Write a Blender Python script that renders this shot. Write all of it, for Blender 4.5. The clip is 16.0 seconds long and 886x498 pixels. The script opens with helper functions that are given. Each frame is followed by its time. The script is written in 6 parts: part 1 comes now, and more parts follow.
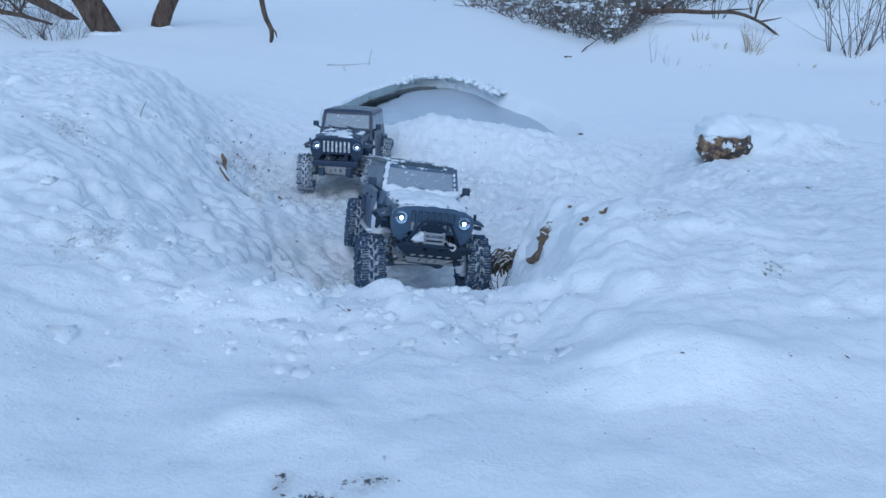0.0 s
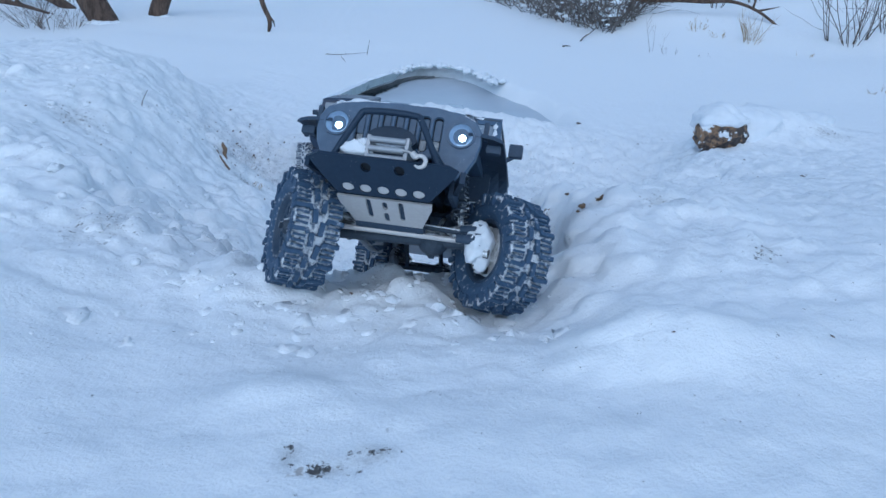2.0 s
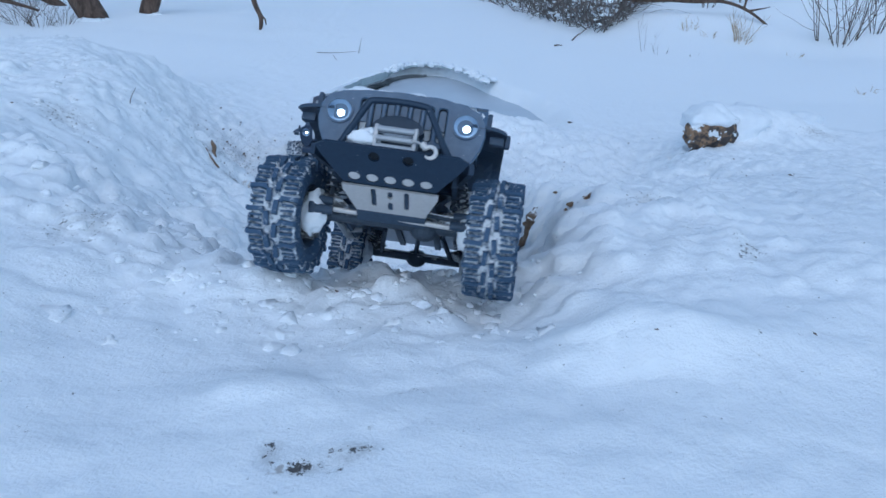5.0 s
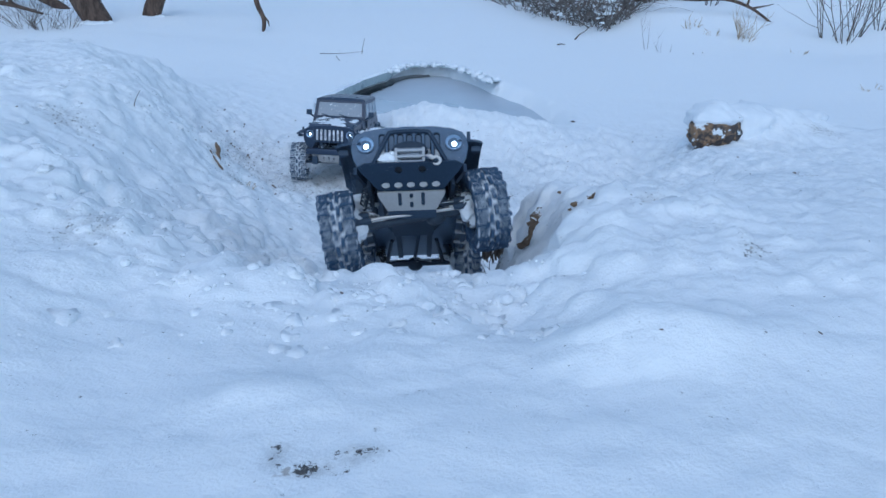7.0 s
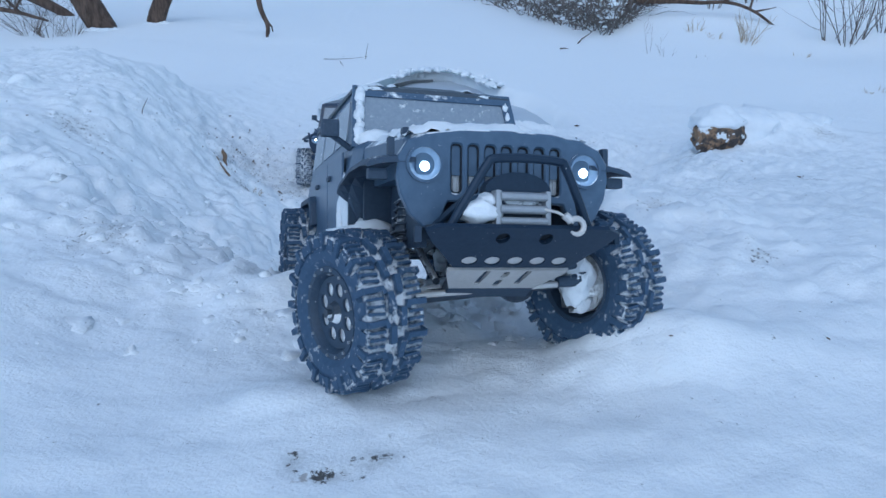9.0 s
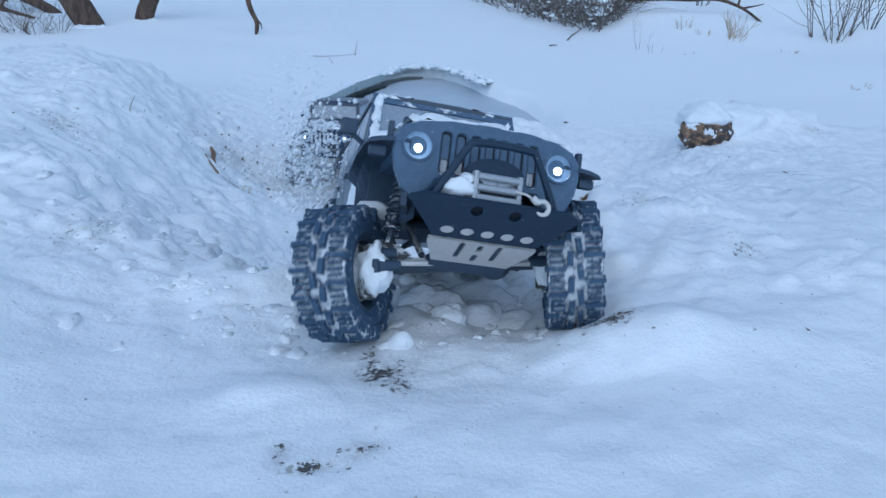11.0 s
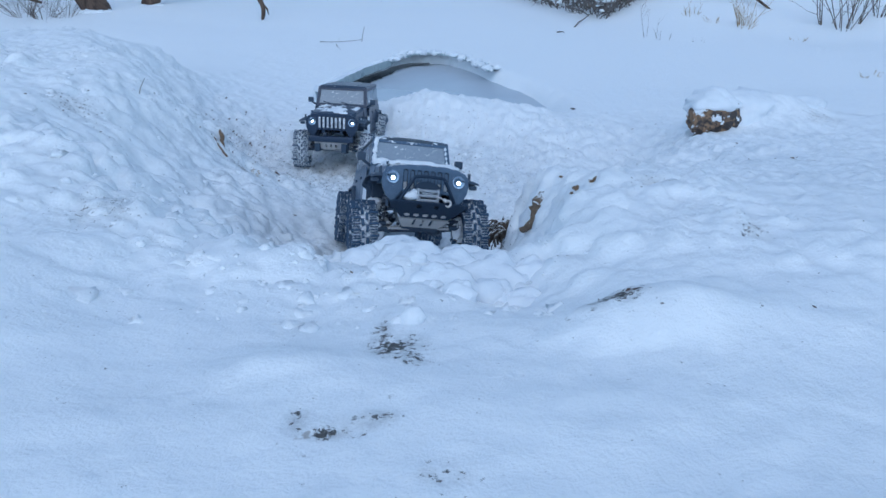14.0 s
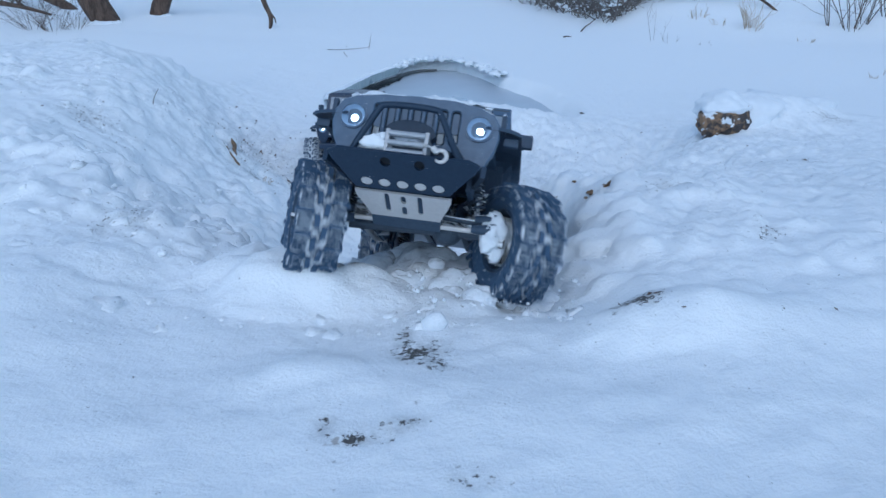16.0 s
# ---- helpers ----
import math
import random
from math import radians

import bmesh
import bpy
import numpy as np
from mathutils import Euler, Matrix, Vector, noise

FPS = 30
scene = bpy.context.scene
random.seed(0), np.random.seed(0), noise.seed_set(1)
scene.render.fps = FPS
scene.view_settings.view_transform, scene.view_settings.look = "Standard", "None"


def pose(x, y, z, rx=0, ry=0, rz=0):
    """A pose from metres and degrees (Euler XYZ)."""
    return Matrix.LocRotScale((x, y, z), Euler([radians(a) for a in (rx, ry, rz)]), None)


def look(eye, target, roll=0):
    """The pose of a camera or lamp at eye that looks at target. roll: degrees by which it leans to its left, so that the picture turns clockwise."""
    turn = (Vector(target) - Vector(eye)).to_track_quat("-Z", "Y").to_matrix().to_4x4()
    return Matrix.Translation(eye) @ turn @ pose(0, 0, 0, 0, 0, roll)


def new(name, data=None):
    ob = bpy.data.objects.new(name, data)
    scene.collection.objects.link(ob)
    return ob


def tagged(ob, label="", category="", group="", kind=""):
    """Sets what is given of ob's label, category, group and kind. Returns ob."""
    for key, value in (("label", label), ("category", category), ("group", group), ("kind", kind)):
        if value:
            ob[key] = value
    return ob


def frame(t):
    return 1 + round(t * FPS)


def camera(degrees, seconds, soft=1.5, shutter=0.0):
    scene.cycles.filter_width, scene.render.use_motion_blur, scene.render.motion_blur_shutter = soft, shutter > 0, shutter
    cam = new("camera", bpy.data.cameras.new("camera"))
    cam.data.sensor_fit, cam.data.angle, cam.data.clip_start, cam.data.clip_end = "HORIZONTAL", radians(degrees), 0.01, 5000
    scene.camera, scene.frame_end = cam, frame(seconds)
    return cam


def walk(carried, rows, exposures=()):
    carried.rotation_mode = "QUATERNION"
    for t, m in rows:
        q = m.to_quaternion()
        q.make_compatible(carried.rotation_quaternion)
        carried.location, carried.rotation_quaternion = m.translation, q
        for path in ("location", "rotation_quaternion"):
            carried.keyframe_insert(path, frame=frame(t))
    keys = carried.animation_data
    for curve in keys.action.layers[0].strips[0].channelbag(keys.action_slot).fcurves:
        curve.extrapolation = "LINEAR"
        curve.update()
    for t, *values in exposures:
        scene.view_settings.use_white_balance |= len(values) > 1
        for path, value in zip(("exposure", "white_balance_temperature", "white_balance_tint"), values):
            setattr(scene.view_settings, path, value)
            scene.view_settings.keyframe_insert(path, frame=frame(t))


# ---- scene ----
import itertools

cam = camera(63.0, 16.0, shutter=0.22)
CAMERA_ROWS = [
    (0.0, 0.0000, 0.0000, 0.7000, 67.00, -0.00, -0.00),
    (0.5, 0.0029, -0.0067, 0.6995, 66.55, -0.29, -0.13),
    (1.0, 0.0034, -0.0133, 0.7007, 66.33, -0.41, -0.28),
    (1.5, -0.0002, -0.0150, 0.7020, 66.23, -0.22, -0.09),
    (2.0, -0.0014, -0.0169, 0.7023, 66.21, -0.04, -0.15),
    (2.5, -0.0010, -0.0166, 0.7020, 66.24, -0.12, -0.15),
    (3.0, 0.0015, -0.0152, 0.7030, 66.43, -0.41, -0.36),
    (3.5, 0.0029, -0.0169, 0.7022, 66.26, -0.42, -0.63),
    (4.0, 0.0041, -0.0160, 0.7011, 66.26, -0.48, -0.71),
    (6.5, 0.0047, -0.0181, 0.7016, 65.91, 0.05, -0.56),
    (7.0, 0.0043, -0.0170, 0.7025, 66.12, 0.16, -0.51),
    (7.5, 0.0011, -0.0204, 0.7039, 66.09, 0.48, -0.34),
    (8.0, 0.0002, -0.0216, 0.7056, 66.24, 0.47, -0.39),
    (8.5, -0.0016, -0.0214, 0.7078, 66.42, 0.49, -0.29),
    (11.0, 0.0027, -0.0269, 0.7077, 66.20, 0.44, -1.12),
    (11.5, -0.0005, -0.0275, 0.7069, 66.02, 0.49, -0.56),
    (12.0, -0.0016, -0.0277, 0.7069, 65.98, 0.26, -0.34),
    (12.5, -0.0041, -0.0292, 0.7072, 65.92, 0.17, -0.30),
    (13.0, -0.0029, -0.0299, 0.7070, 65.83, 0.03, -0.49),
    (13.5, -0.0027, -0.0347, 0.7051, 65.49, 0.20, -0.69),
    (14.0, -0.0026, -0.0374, 0.7029, 65.27, 0.28, -0.64),
    (14.5, -0.0045, -0.0357, 0.7019, 65.39, 0.54, -0.51),
    (15.0, -0.0037, -0.0349, 0.7012, 65.43, 0.32, -0.37),
    (15.5, -0.0050, -0.0397, 0.7016, 65.45, 0.26, -0.48),
    (16.0, -0.0125, -0.0407, 0.7052, 65.71, 1.10, -0.36),
]
walk(cam, [(t, pose(*row)) for t, *row in CAMERA_ROWS], exposures=[(0, 0.08, 5670, 0), (16, 0.08, 5670, 0)])

# the front crawler's way: seconds, place of the point between its headlights, turns
CRAWLER_ROWS = [
    (0.0, -0.0170, 1.1032, 0.2828, -13.8, 10.0, 9.9),
    (0.2, -0.0180, 1.0822, 0.3016, -20.7, 12.0, 9.5),
    (0.5, 0.0068, 0.9497, 0.3767, -36.3, 13.8, 2.2),
    (0.7, -0.0095, 0.8357, 0.4556, -40.5, 2.8, 6.6),
    (0.9, -0.0260, 0.7661, 0.4854, -36.8, -2.9, 6.6),
    (1.0, -0.0290, 0.7271, 0.4960, -35.6, -1.5, 2.0),
    (1.1, -0.0398, 0.6910, 0.5120, -35.5, -2.5, 0.2),
    (1.3, -0.0465, 0.6288, 0.5425, -37.6, 0.1, -6.4),
    (1.5, -0.0323, 0.5580, 0.5588, -36.7, 5.6, -11.7),
    (2.0, -0.0357, 0.5703, 0.5502, -35.8, 3.4, -11.2),
    (2.5, -0.0367, 0.5791, 0.5463, -36.0, 4.0, -12.0),
    (3.0, -0.0407, 0.5818, 0.5439, -36.1, 5.0, -13.8),
    (3.5, -0.0413, 0.5931, 0.5411, -35.9, 5.7, -14.7),
    (4.0, -0.0404, 0.5935, 0.5404, -36.2, 5.7, -14.9),
    (4.8, -0.0397, 0.5780, 0.5481, -35.4, 6.9, -13.7),
    (5.2, -0.0024, 0.5716, 0.5613, -34.8, 2.2, 1.5),
    (5.5, -0.0481, 0.7430, 0.4986, -39.2, -4.0, 0.4),
    (5.7, -0.0367, 0.8667, 0.4420, -40.6, -3.4, 2.2),
    (6.0, -0.0185, 1.0372, 0.3263, -24.3, 6.5, 4.6),
    (6.3, -0.0201, 1.1330, 0.2273, 4.3, 1.9, 18.4),
    (6.5, -0.0136, 1.1057, 0.2671, -6.5, 5.0, 17.8),
    (6.7, -0.0159, 1.0298, 0.3465, -27.3, 8.4, 11.9),
    (7.0, -0.0287, 0.8218, 0.4668, -39.6, -1.0, 2.2),
    (7.3, -0.0450, 0.6527, 0.5361, -38.2, 1.2, -5.3),
    (7.5, -0.0496, 0.5381, 0.5607, -33.8, 5.3, -14.4),
    (7.7, -0.0088, 0.4777, 0.5801, -32.2, 11.6, -4.8),
    (8.0, 0.0127, 0.4234, 0.5827, -26.5, 9.5, 9.1),
    (8.2, 0.0223, 0.4081, 0.5809, -25.5, 6.5, 11.7),
    (8.5, 0.0355, 0.4076, 0.5756, -23.3, 7.8, 14.2),
    (8.7, 0.0384, 0.4088, 0.5740, -23.1, 7.8, 15.3),
    (9.1, 0.0384, 0.4087, 0.5740, -23.1, 7.8, 15.2),
    (10.8, 0.0707, 0.4663, 0.5560, -25.1, 15.0, 16.4),
    (11.0, 0.0434, 0.4725, 0.5576, -27.8, 12.9, 8.7),
    (11.5, 0.0271, 0.4689, 0.5568, -27.5, 10.7, 7.7),
    (12.0, 0.0289, 0.4675, 0.5570, -26.9, 9.1, 8.7),
    (12.5, 0.0247, 0.4788, 0.5584, -27.2, 6.5, 9.2),
    (12.8, 0.0136, 0.5042, 0.5616, -29.0, 5.1, 8.5),
    (13.0, -0.0017, 0.5791, 0.5597, -33.6, 4.8, 4.2),
    (13.3, -0.0479, 0.7588, 0.4933, -38.7, -1.4, 2.7),
    (13.5, -0.0369, 0.8881, 0.4342, -40.6, -0.7, 4.4),
    (14.0, -0.0199, 1.0381, 0.3273, -23.3, 9.4, 9.6),
    (14.5, -0.0327, 1.0967, 0.2283, 6.3, 8.6, 15.5),
    (15.0, -0.0159, 1.0822, 0.2579, -5.4, 8.8, 13.7),
    (15.5, -0.0253, 0.8202, 0.4870, -40.2, 2.4, -1.4),
    (15.7, -0.0597, 0.7012, 0.5108, -35.8, -1.5, -4.5),
    (16.0, -0.0335, 0.5442, 0.5544, -35.0, 5.1, -9.7),
]

# ---------------------------------------------------------------- world and light
world = bpy.data.worlds.new("winter_sky")
scene.world = world
world.use_nodes = True
sky = world.node_tree.nodes.new("ShaderNodeTexSky")
sky.sky_type, sky.sun_disc = "NISHITA", False
sky.sun_elevation, sky.sun_rotation = radians(51), radians(189)
sky.air_density, sky.dust_density, sky.ozone_density = 1.0, 1.0, 1.0
background = world.node_tree.nodes["Background"]
world.node_tree.links.new(sky.outputs[0], background.inputs[0])
background.inputs[1].default_value = 0.15
sun_data = bpy.data.lights.new("sun", "SUN")
sun_data.energy, sun_data.angle, sun_data.color = 0.70, radians(110), (0.865, 0.905, 1.0)
sun = new("sun", sun_data)
sun.matrix_world = look((1.0, -6, 8), (0, 0.5, 0))


# ---------------------------------------------------------------- materials
class Nodes:
    """A small builder of node materials."""

    def __init__(self, name):
        self.mat = bpy.data.materials.new(name)
        self.mat.use_nodes = True
        self.tree = self.mat.node_tree
        self.bsdf = self.tree.nodes["Principled BSDF"]

    def add(self, kind, **values):
        node = self.tree.nodes.new(kind)
        for key, value in values.items():
            node.inputs[key.replace("_", " ")].default_value = value
        return node

    def link(self, a, b):
        self.tree.links.new(a, b)

    def coords(self, world_space=False):
        if world_space:
            return self.add("ShaderNodeNewGeometry").outputs["Position"]
        return self.add("ShaderNodeTexCoord").outputs["Object"]

    def noise(self, scale, detail=3.0, rough=0.55, where=None):
        n = self.add("ShaderNodeTexNoise", Scale=scale, Detail=detail, Roughness=rough)
        self.link(where if where is not None else self.coords(), n.inputs["Vector"])
        return n.outputs["Fac"]

    def ramp(self, value, lo, hi, a=0.0, b=1.0):
        n = self.tree.nodes.new("ShaderNodeMapRange")
        n.inputs[1].default_value, n.inputs[2].default_value = lo, hi
        n.inputs[3].default_value, n.inputs[4].default_value = a, b
        self.link(value, n.inputs[0])
        return n.outputs[0]

    def math(self, op, a, b):
        n = self.tree.nodes.new("ShaderNodeMath")
        n.operation = op
        for slot, v in zip(n.inputs, (a, b)):
            if isinstance(v, (int, float)):
                slot.default_value = v
            else:
                self.link(v, slot)
        return n.outputs[0]

    def mix(self, fac, a, b):
        n = self.tree.nodes.new("ShaderNodeMix")
        n.data_type = "RGBA"
        for slot, v in zip((n.inputs[0], n.inputs[6], n.inputs[7]), (fac, a, b)):
            if isinstance(v, (int, float)):
                slot.default_value = v
            elif isinstance(v, tuple):
                slot.default_value = (*v, 1)
            else:
                self.link(v, slot)
        return n.outputs[2]

    def bump(self, height, strength, distance):
        n = self.add("ShaderNodeBump", Strength=strength, Distance=distance)
        self.link(height, n.inputs["Height"])
        self.link(n.outputs[0], self.bsdf.inputs["Normal"])

    def done(self, color=None, rough=0.6, metal=0.0, spec=0.5):
        for key, v in (("Base Color", color), ("Roughness", rough), ("Metallic", metal), ("Specular IOR Level", spec)):
            if v is None:
                continue
            slot = self.bsdf.inputs[key]
            if isinstance(v, tuple):
                slot.default_value = (*v, 1)
            elif isinstance(v, (int, float)):
                slot.default_value = v
            else:
                self.link(v, slot)
        return self.mat


SNOW = (0.91, 0.93, 0.95)


def snow_material():
    n = Nodes("snow_ground")
    w = n.coords(True)
    fine, mid = n.noise(420, 4, 0.7, w), n.noise(60, 4, 0.6, w)
    stain = n.math("MULTIPLY", n.ramp(n.noise(22, 6, 0.66, w), 0.46, 0.70), n.ramp(n.noise(4.0, 3, 0.5, w), 0.34, 0.60))
    where = n.tree.nodes.new("ShaderNodeAttribute")
    where.attribute_name = "trodden"
    tint = n.mix(n.math("MULTIPLY", stain, where.outputs["Fac"]), SNOW, (0.66, 0.695, 0.73))
    blotch = n.math("MULTIPLY", n.ramp(n.noise(30, 5, 0.62, w), 0.50, 0.68), n.ramp(n.noise(7.0, 3, 0.5, w), 0.40, 0.62))
    tint = n.mix(n.math("MULTIPLY", n.math("MULTIPLY", blotch, 0.45), where.outputs["Fac"]), tint, (0.60, 0.645, 0.69))
    wisp = n.math("MULTIPLY", n.ramp(n.noise(85, 6, 0.72, w), 0.59, 0.70), n.ramp(n.noise(9.0, 4, 0.6, w), 0.52, 0.66))
    tint = n.mix(n.math("MULTIPLY", n.math("MULTIPLY", wisp, 0.55), where.outputs["Fac"]), tint, (0.30, 0.325, 0.35))
    grit = n.math("MULTIPLY", n.ramp(n.noise(150, 3, 0.6, w), 0.66, 0.72), n.ramp(n.noise(12.0, 4, 0.6, w), 0.50, 0.60))
    tint = n.mix(n.math("MULTIPLY", n.math("MULTIPLY", grit, 0.6), where.outputs["Fac"]), tint, (0.16, 0.15, 0.15))
    # soil mask, which also paints the shade of a few small holes
    dirt_shade = n.tree.nodes.new("ShaderNodeAttribute")
    dirt_shade.attribute_name = "dirt_shade"
    soil = n.mix(n.ramp(fine, 0.35, 0.65), (0.045, 0.048, 0.054), (0.15, 0.138, 0.128))
    breakup = n.math("ADD", n.math("MULTIPLY", n.noise(150, 7, 0.74, w), 3.4), -1.8)
    mask = n.ramp(n.math("ADD", dirt_shade.outputs["Fac"], breakup), 0.42, 0.62)
    speck = n.ramp(n.math("MULTIPLY", n.ramp(n.noise(130, 2, 0.5, w), 0.66, 0.74), n.ramp(dirt_shade.outputs["Fac"], 0.08, 0.3)), 0.2, 0.9, 0, 0.5)
    slush = n.math("MULTIPLY", n.ramp(dirt_shade.outputs["Fac"], 0.10, 0.60), n.ramp(n.noise(70, 5, 0.7, w), 0.36, 0.62, 0.0, 0.75))
    color = n.mix(speck, n.mix(mask, n.mix(slush, tint, (0.36, 0.37, 0.38)), soil), (0.2, 0.14, 0.1))
    coarse = n.noise(26, 4, 0.6, w)
    n.bump(n.math("ADD", n.math("ADD", n.math("MULTIPLY", fine, 0.45), mid), n.math("MULTIPLY", coarse, 1.2)), 0.42, 0.008)
    n.bsdf.inputs["Subsurface Weight"].default_value = 0.0
    return n.done(color, n.ramp(fine, 0.3, 0.7, 0.55, 0.8), 0, 0.25)


def loose_snow():
    n = Nodes("loose_snow")
    w = n.coords()
    n.bump(n.noise(300, 4, 0.7, w), 0.4, 0.003)
    return n.done(n.mix(n.noise(40, 3, 0.5, w), SNOW, (0.74, 0.78, 0.83)), 0.7, 0, 0.25)


def snowy(name, dark, light, rough=0.5, metal=0.0, snow=0.5, scale=70.0, up=0.35, grain=300.0):
    """A surface with wear and a dusting of snow that lies on what looks up."""
    n = Nodes(name)
    w = n.coords()
    base = n.mix(n.noise(grain, 4, 0.6, w), dark, light)
    geo = n.tree.nodes.new("ShaderNodeTexCoord")
    split = n.tree.nodes.new("ShaderNodeSeparateXYZ")
    n.link(geo.outputs["Normal"], split.inputs[0])
    lie = n.math("MULTIPLY", n.ramp(split.outputs[2], -0.2, 1.0), up)
    m = n.ramp(n.math("ADD", n.noise(scale, 6, 0.68, w), lie), 1.0 - snow * 0.5, 1.04 - snow * 0.5 + 0.06)
    n.bump(n.math("ADD", n.math("MULTIPLY", n.noise(grain, 3, 0.6, w), 0.2), m), 0.5, 0.0012)
    m = n.math("MAXIMUM", m, n.ramp(n.noise(520, 2, 0.5, w), 0.735, 0.79, 0.0, 0.5))
    return n.done(n.mix(m, base, SNOW), n.math("ADD", n.math("MULTIPLY", m, 0.3), rough), metal if metal == 0 else n.ramp(m, 0, 1, metal, 0), 0.4)


def tyre_rubber(name, groove_snow, more):
    """Rubber whose grooves hold more snow than its lugs."""
    n = Nodes(name)
    w = n.coords()
    split = n.tree.nodes.new("ShaderNodeSeparateXYZ")
    n.link(w, split.inputs[0])
    radius = n.math("SQRT", n.math("ADD", n.math("MULTIPLY", split.outputs[1], split.outputs[1]), n.math("MULTIPLY", split.outputs[2], split.outputs[2])), 0.0)
    groove = n.math("MULTIPLY", n.ramp(radius, 0.0470, 0.0500, 1.0, 0.0), n.ramp(radius, 0.040, 0.0445, 0.0, groove_snow))
    groove = n.math("MULTIPLY", groove, n.ramp(n.math("MULTIPLY", split.outputs[0], split.outputs[0]), 0.00036, 0.00042, 1.0, 0.0))
    m = n.ramp(n.math("ADD", n.math("ADD", n.noise(190, 6, 0.7, w), groove), more), 0.60, 0.74)
    base = n.mix(n.noise(300, 4, 0.6, w), (0.028, 0.058, 0.108), (0.070, 0.120, 0.200))
    n.bump(n.math("ADD", n.math("MULTIPLY", n.noise(400, 3, 0.6, w), 0.3), m), 0.5, 0.0012)
    return n.done(n.mix(n.math("MULTIPLY", m, 0.8), base, SNOW), 0.75, 0, 0.35)


def plain(name, a, b, rough=0.5, metal=0.0, scale=200.0, bump=0.15):
    n = Nodes(name)
    w = n.coords()
    f = n.noise(scale, 4, 0.6, w)
    n.bump(f, bump, 0.002)
    return n.done(n.mix(f, a, b), n.ramp(n.noise(scale * 0.3, 3, 0.5, w), 0.3, 0.7, rough - 0.08, rough + 0.1), metal)


def glowing(name, color, strength):
    n = Nodes(name)
    n.bsdf.inputs["Emission Color"].default_value = (*color, 1)
    n.bsdf.inputs["Emission Strength"].default_value = strength
    return n.done((0.58, 0.67, 0.75), 0.12)


def bark():
    n = Nodes("bark")
    w = n.coords()
    stretch = n.tree.nodes.new("ShaderNodeMapping")
    stretch.inputs["Scale"].default_value = (1, 1, 0.25)
    n.link(w, stretch.inputs[0])
    f = n.noise(45, 5, 0.65, stretch.outputs[0])
    n.bump(f, 0.8, 0.02)
    return n.done(n.mix(n.ramp(f, 0.35, 0.65), (0.042, 0.026, 0.019), (0.15, 0.10, 0.075)), 0.9)


M_SNOW = snow_material()
M_LOOSE = loose_snow()
M_PAINT = snowy("slate_paint", (0.046, 0.084, 0.146), (0.098, 0.154, 0.230), 0.30, 0.0, 0.46, 55, 0.42, 140)
M_PAINT_DARK = snowy("navy_paint", (0.020, 0.036, 0.070), (0.036, 0.058, 0.102), 0.35, 0.0, 0.30, 70, 0.25)
M_ROOF = snowy("roof_snow_dusted", (0.045, 0.062, 0.085), (0.07, 0.09, 0.115), 0.5, 0.0, 0.52, 60, 0.20)
M_BLACK = snowy("black_plastic", (0.024, 0.042, 0.072), (0.052, 0.082, 0.128), 0.55, 0.0, 0.32, 90, 0.3)
# near-black that stands for the shade in slots and holes
M_RECESS_SHADE = plain("recess_shade", (0.008, 0.012, 0.018), (0.014, 0.019, 0.027), 0.8)
M_BUMPER = snowy("black_steel", (0.013, 0.027, 0.052), (0.024, 0.045, 0.078), 0.42, 0.3, 0.22, 120, 0.3)
M_TYRE = tyre_rubber("tyre_rubber", 0.20, 0.025)
M_TYRE_SNOW = tyre_rubber("snow_packed_tyre", 0.22, 0.12)
M_ALU = plain("brushed_aluminium", (0.52, 0.50, 0.49), (0.66, 0.64, 0.62), 0.5, 0.35, 350)
M_STEEL = plain("bright_steel", (0.30, 0.32, 0.35), (0.44, 0.46, 0.49), 0.4, 0.5, 300)
M_CHROME = plain("chrome_slat", (0.6, 0.62, 0.65), (0.75, 0.76, 0.78), 0.25, 0.4, 300)
M_GREY = snowy("grey_axle", (0.03, 0.044, 0.064), (0.07, 0.09, 0.12), 0.5, 0.2, 0.58, 60, 0.45)
M_MESH = snowy("grille_mesh", (0.34, 0.37, 0.40), (0.6, 0.63, 0.66), 0.6, 0.1, 0.5, 140, 0.3)
M_HUB = snowy("snow_packed_hub", (0.45, 0.46, 0.48), (0.62, 0.64, 0.66), 0.6, 0.0, 1.0, 55, 0.25)
M_KNUCKLE = snowy("snow_caked_metal", (0.05, 0.055, 0.06), (0.14, 0.14, 0.14), 0.6, 0.2, 0.98, 60, 0.1)
M_GLASS = snowy("snowy_window_glass", (0.20, 0.24, 0.29), (0.34, 0.39, 0.45), 0.22, 0.0, 0.56, 110, 0.25)
M_LAMP = glowing("headlight_led", (0.82, 0.93, 1.0), 7.0)
M_HALO = plain("headlight_reflector", (0.17, 0.26, 0.40), (0.26, 0.36, 0.52), 0.45, 0.0, 300, 0.3)
M_BARK = bark()
M_ICE = plain("grey_ice", (0.28, 0.35, 0.37), (0.42, 0.49, 0.52), 0.3, 0.0, 18)
M_POND = plain("slush_ice", (0.44, 0.49, 0.55), (0.56, 0.61, 0.67), 0.32, 0.0, 6, 0.05)
M_TWIG = plain("dead_twig", (0.05, 0.04, 0.035), (0.15, 0.11, 0.085), 0.9, 0.0, 60)
M_BRUSH = plain("frosted_brush", (0.07, 0.062, 0.06), (0.24, 0.215, 0.20), 0.9, 0.0, 45)
M_STRAW = plain("dry_grass", (0.28, 0.2, 0.12), (0.46, 0.35, 0.22), 0.9, 0.0, 40)
M_LEAF = plain("withered_leaf", (0.07, 0.045, 0.038), (0.19, 0.12, 0.09), 0.9, 0.0, 50)
M_BRUSH_LEAF = plain("grey_withered_leaf", (0.08, 0.068, 0.064), (0.26, 0.22, 0.20), 0.9, 0.0, 30)
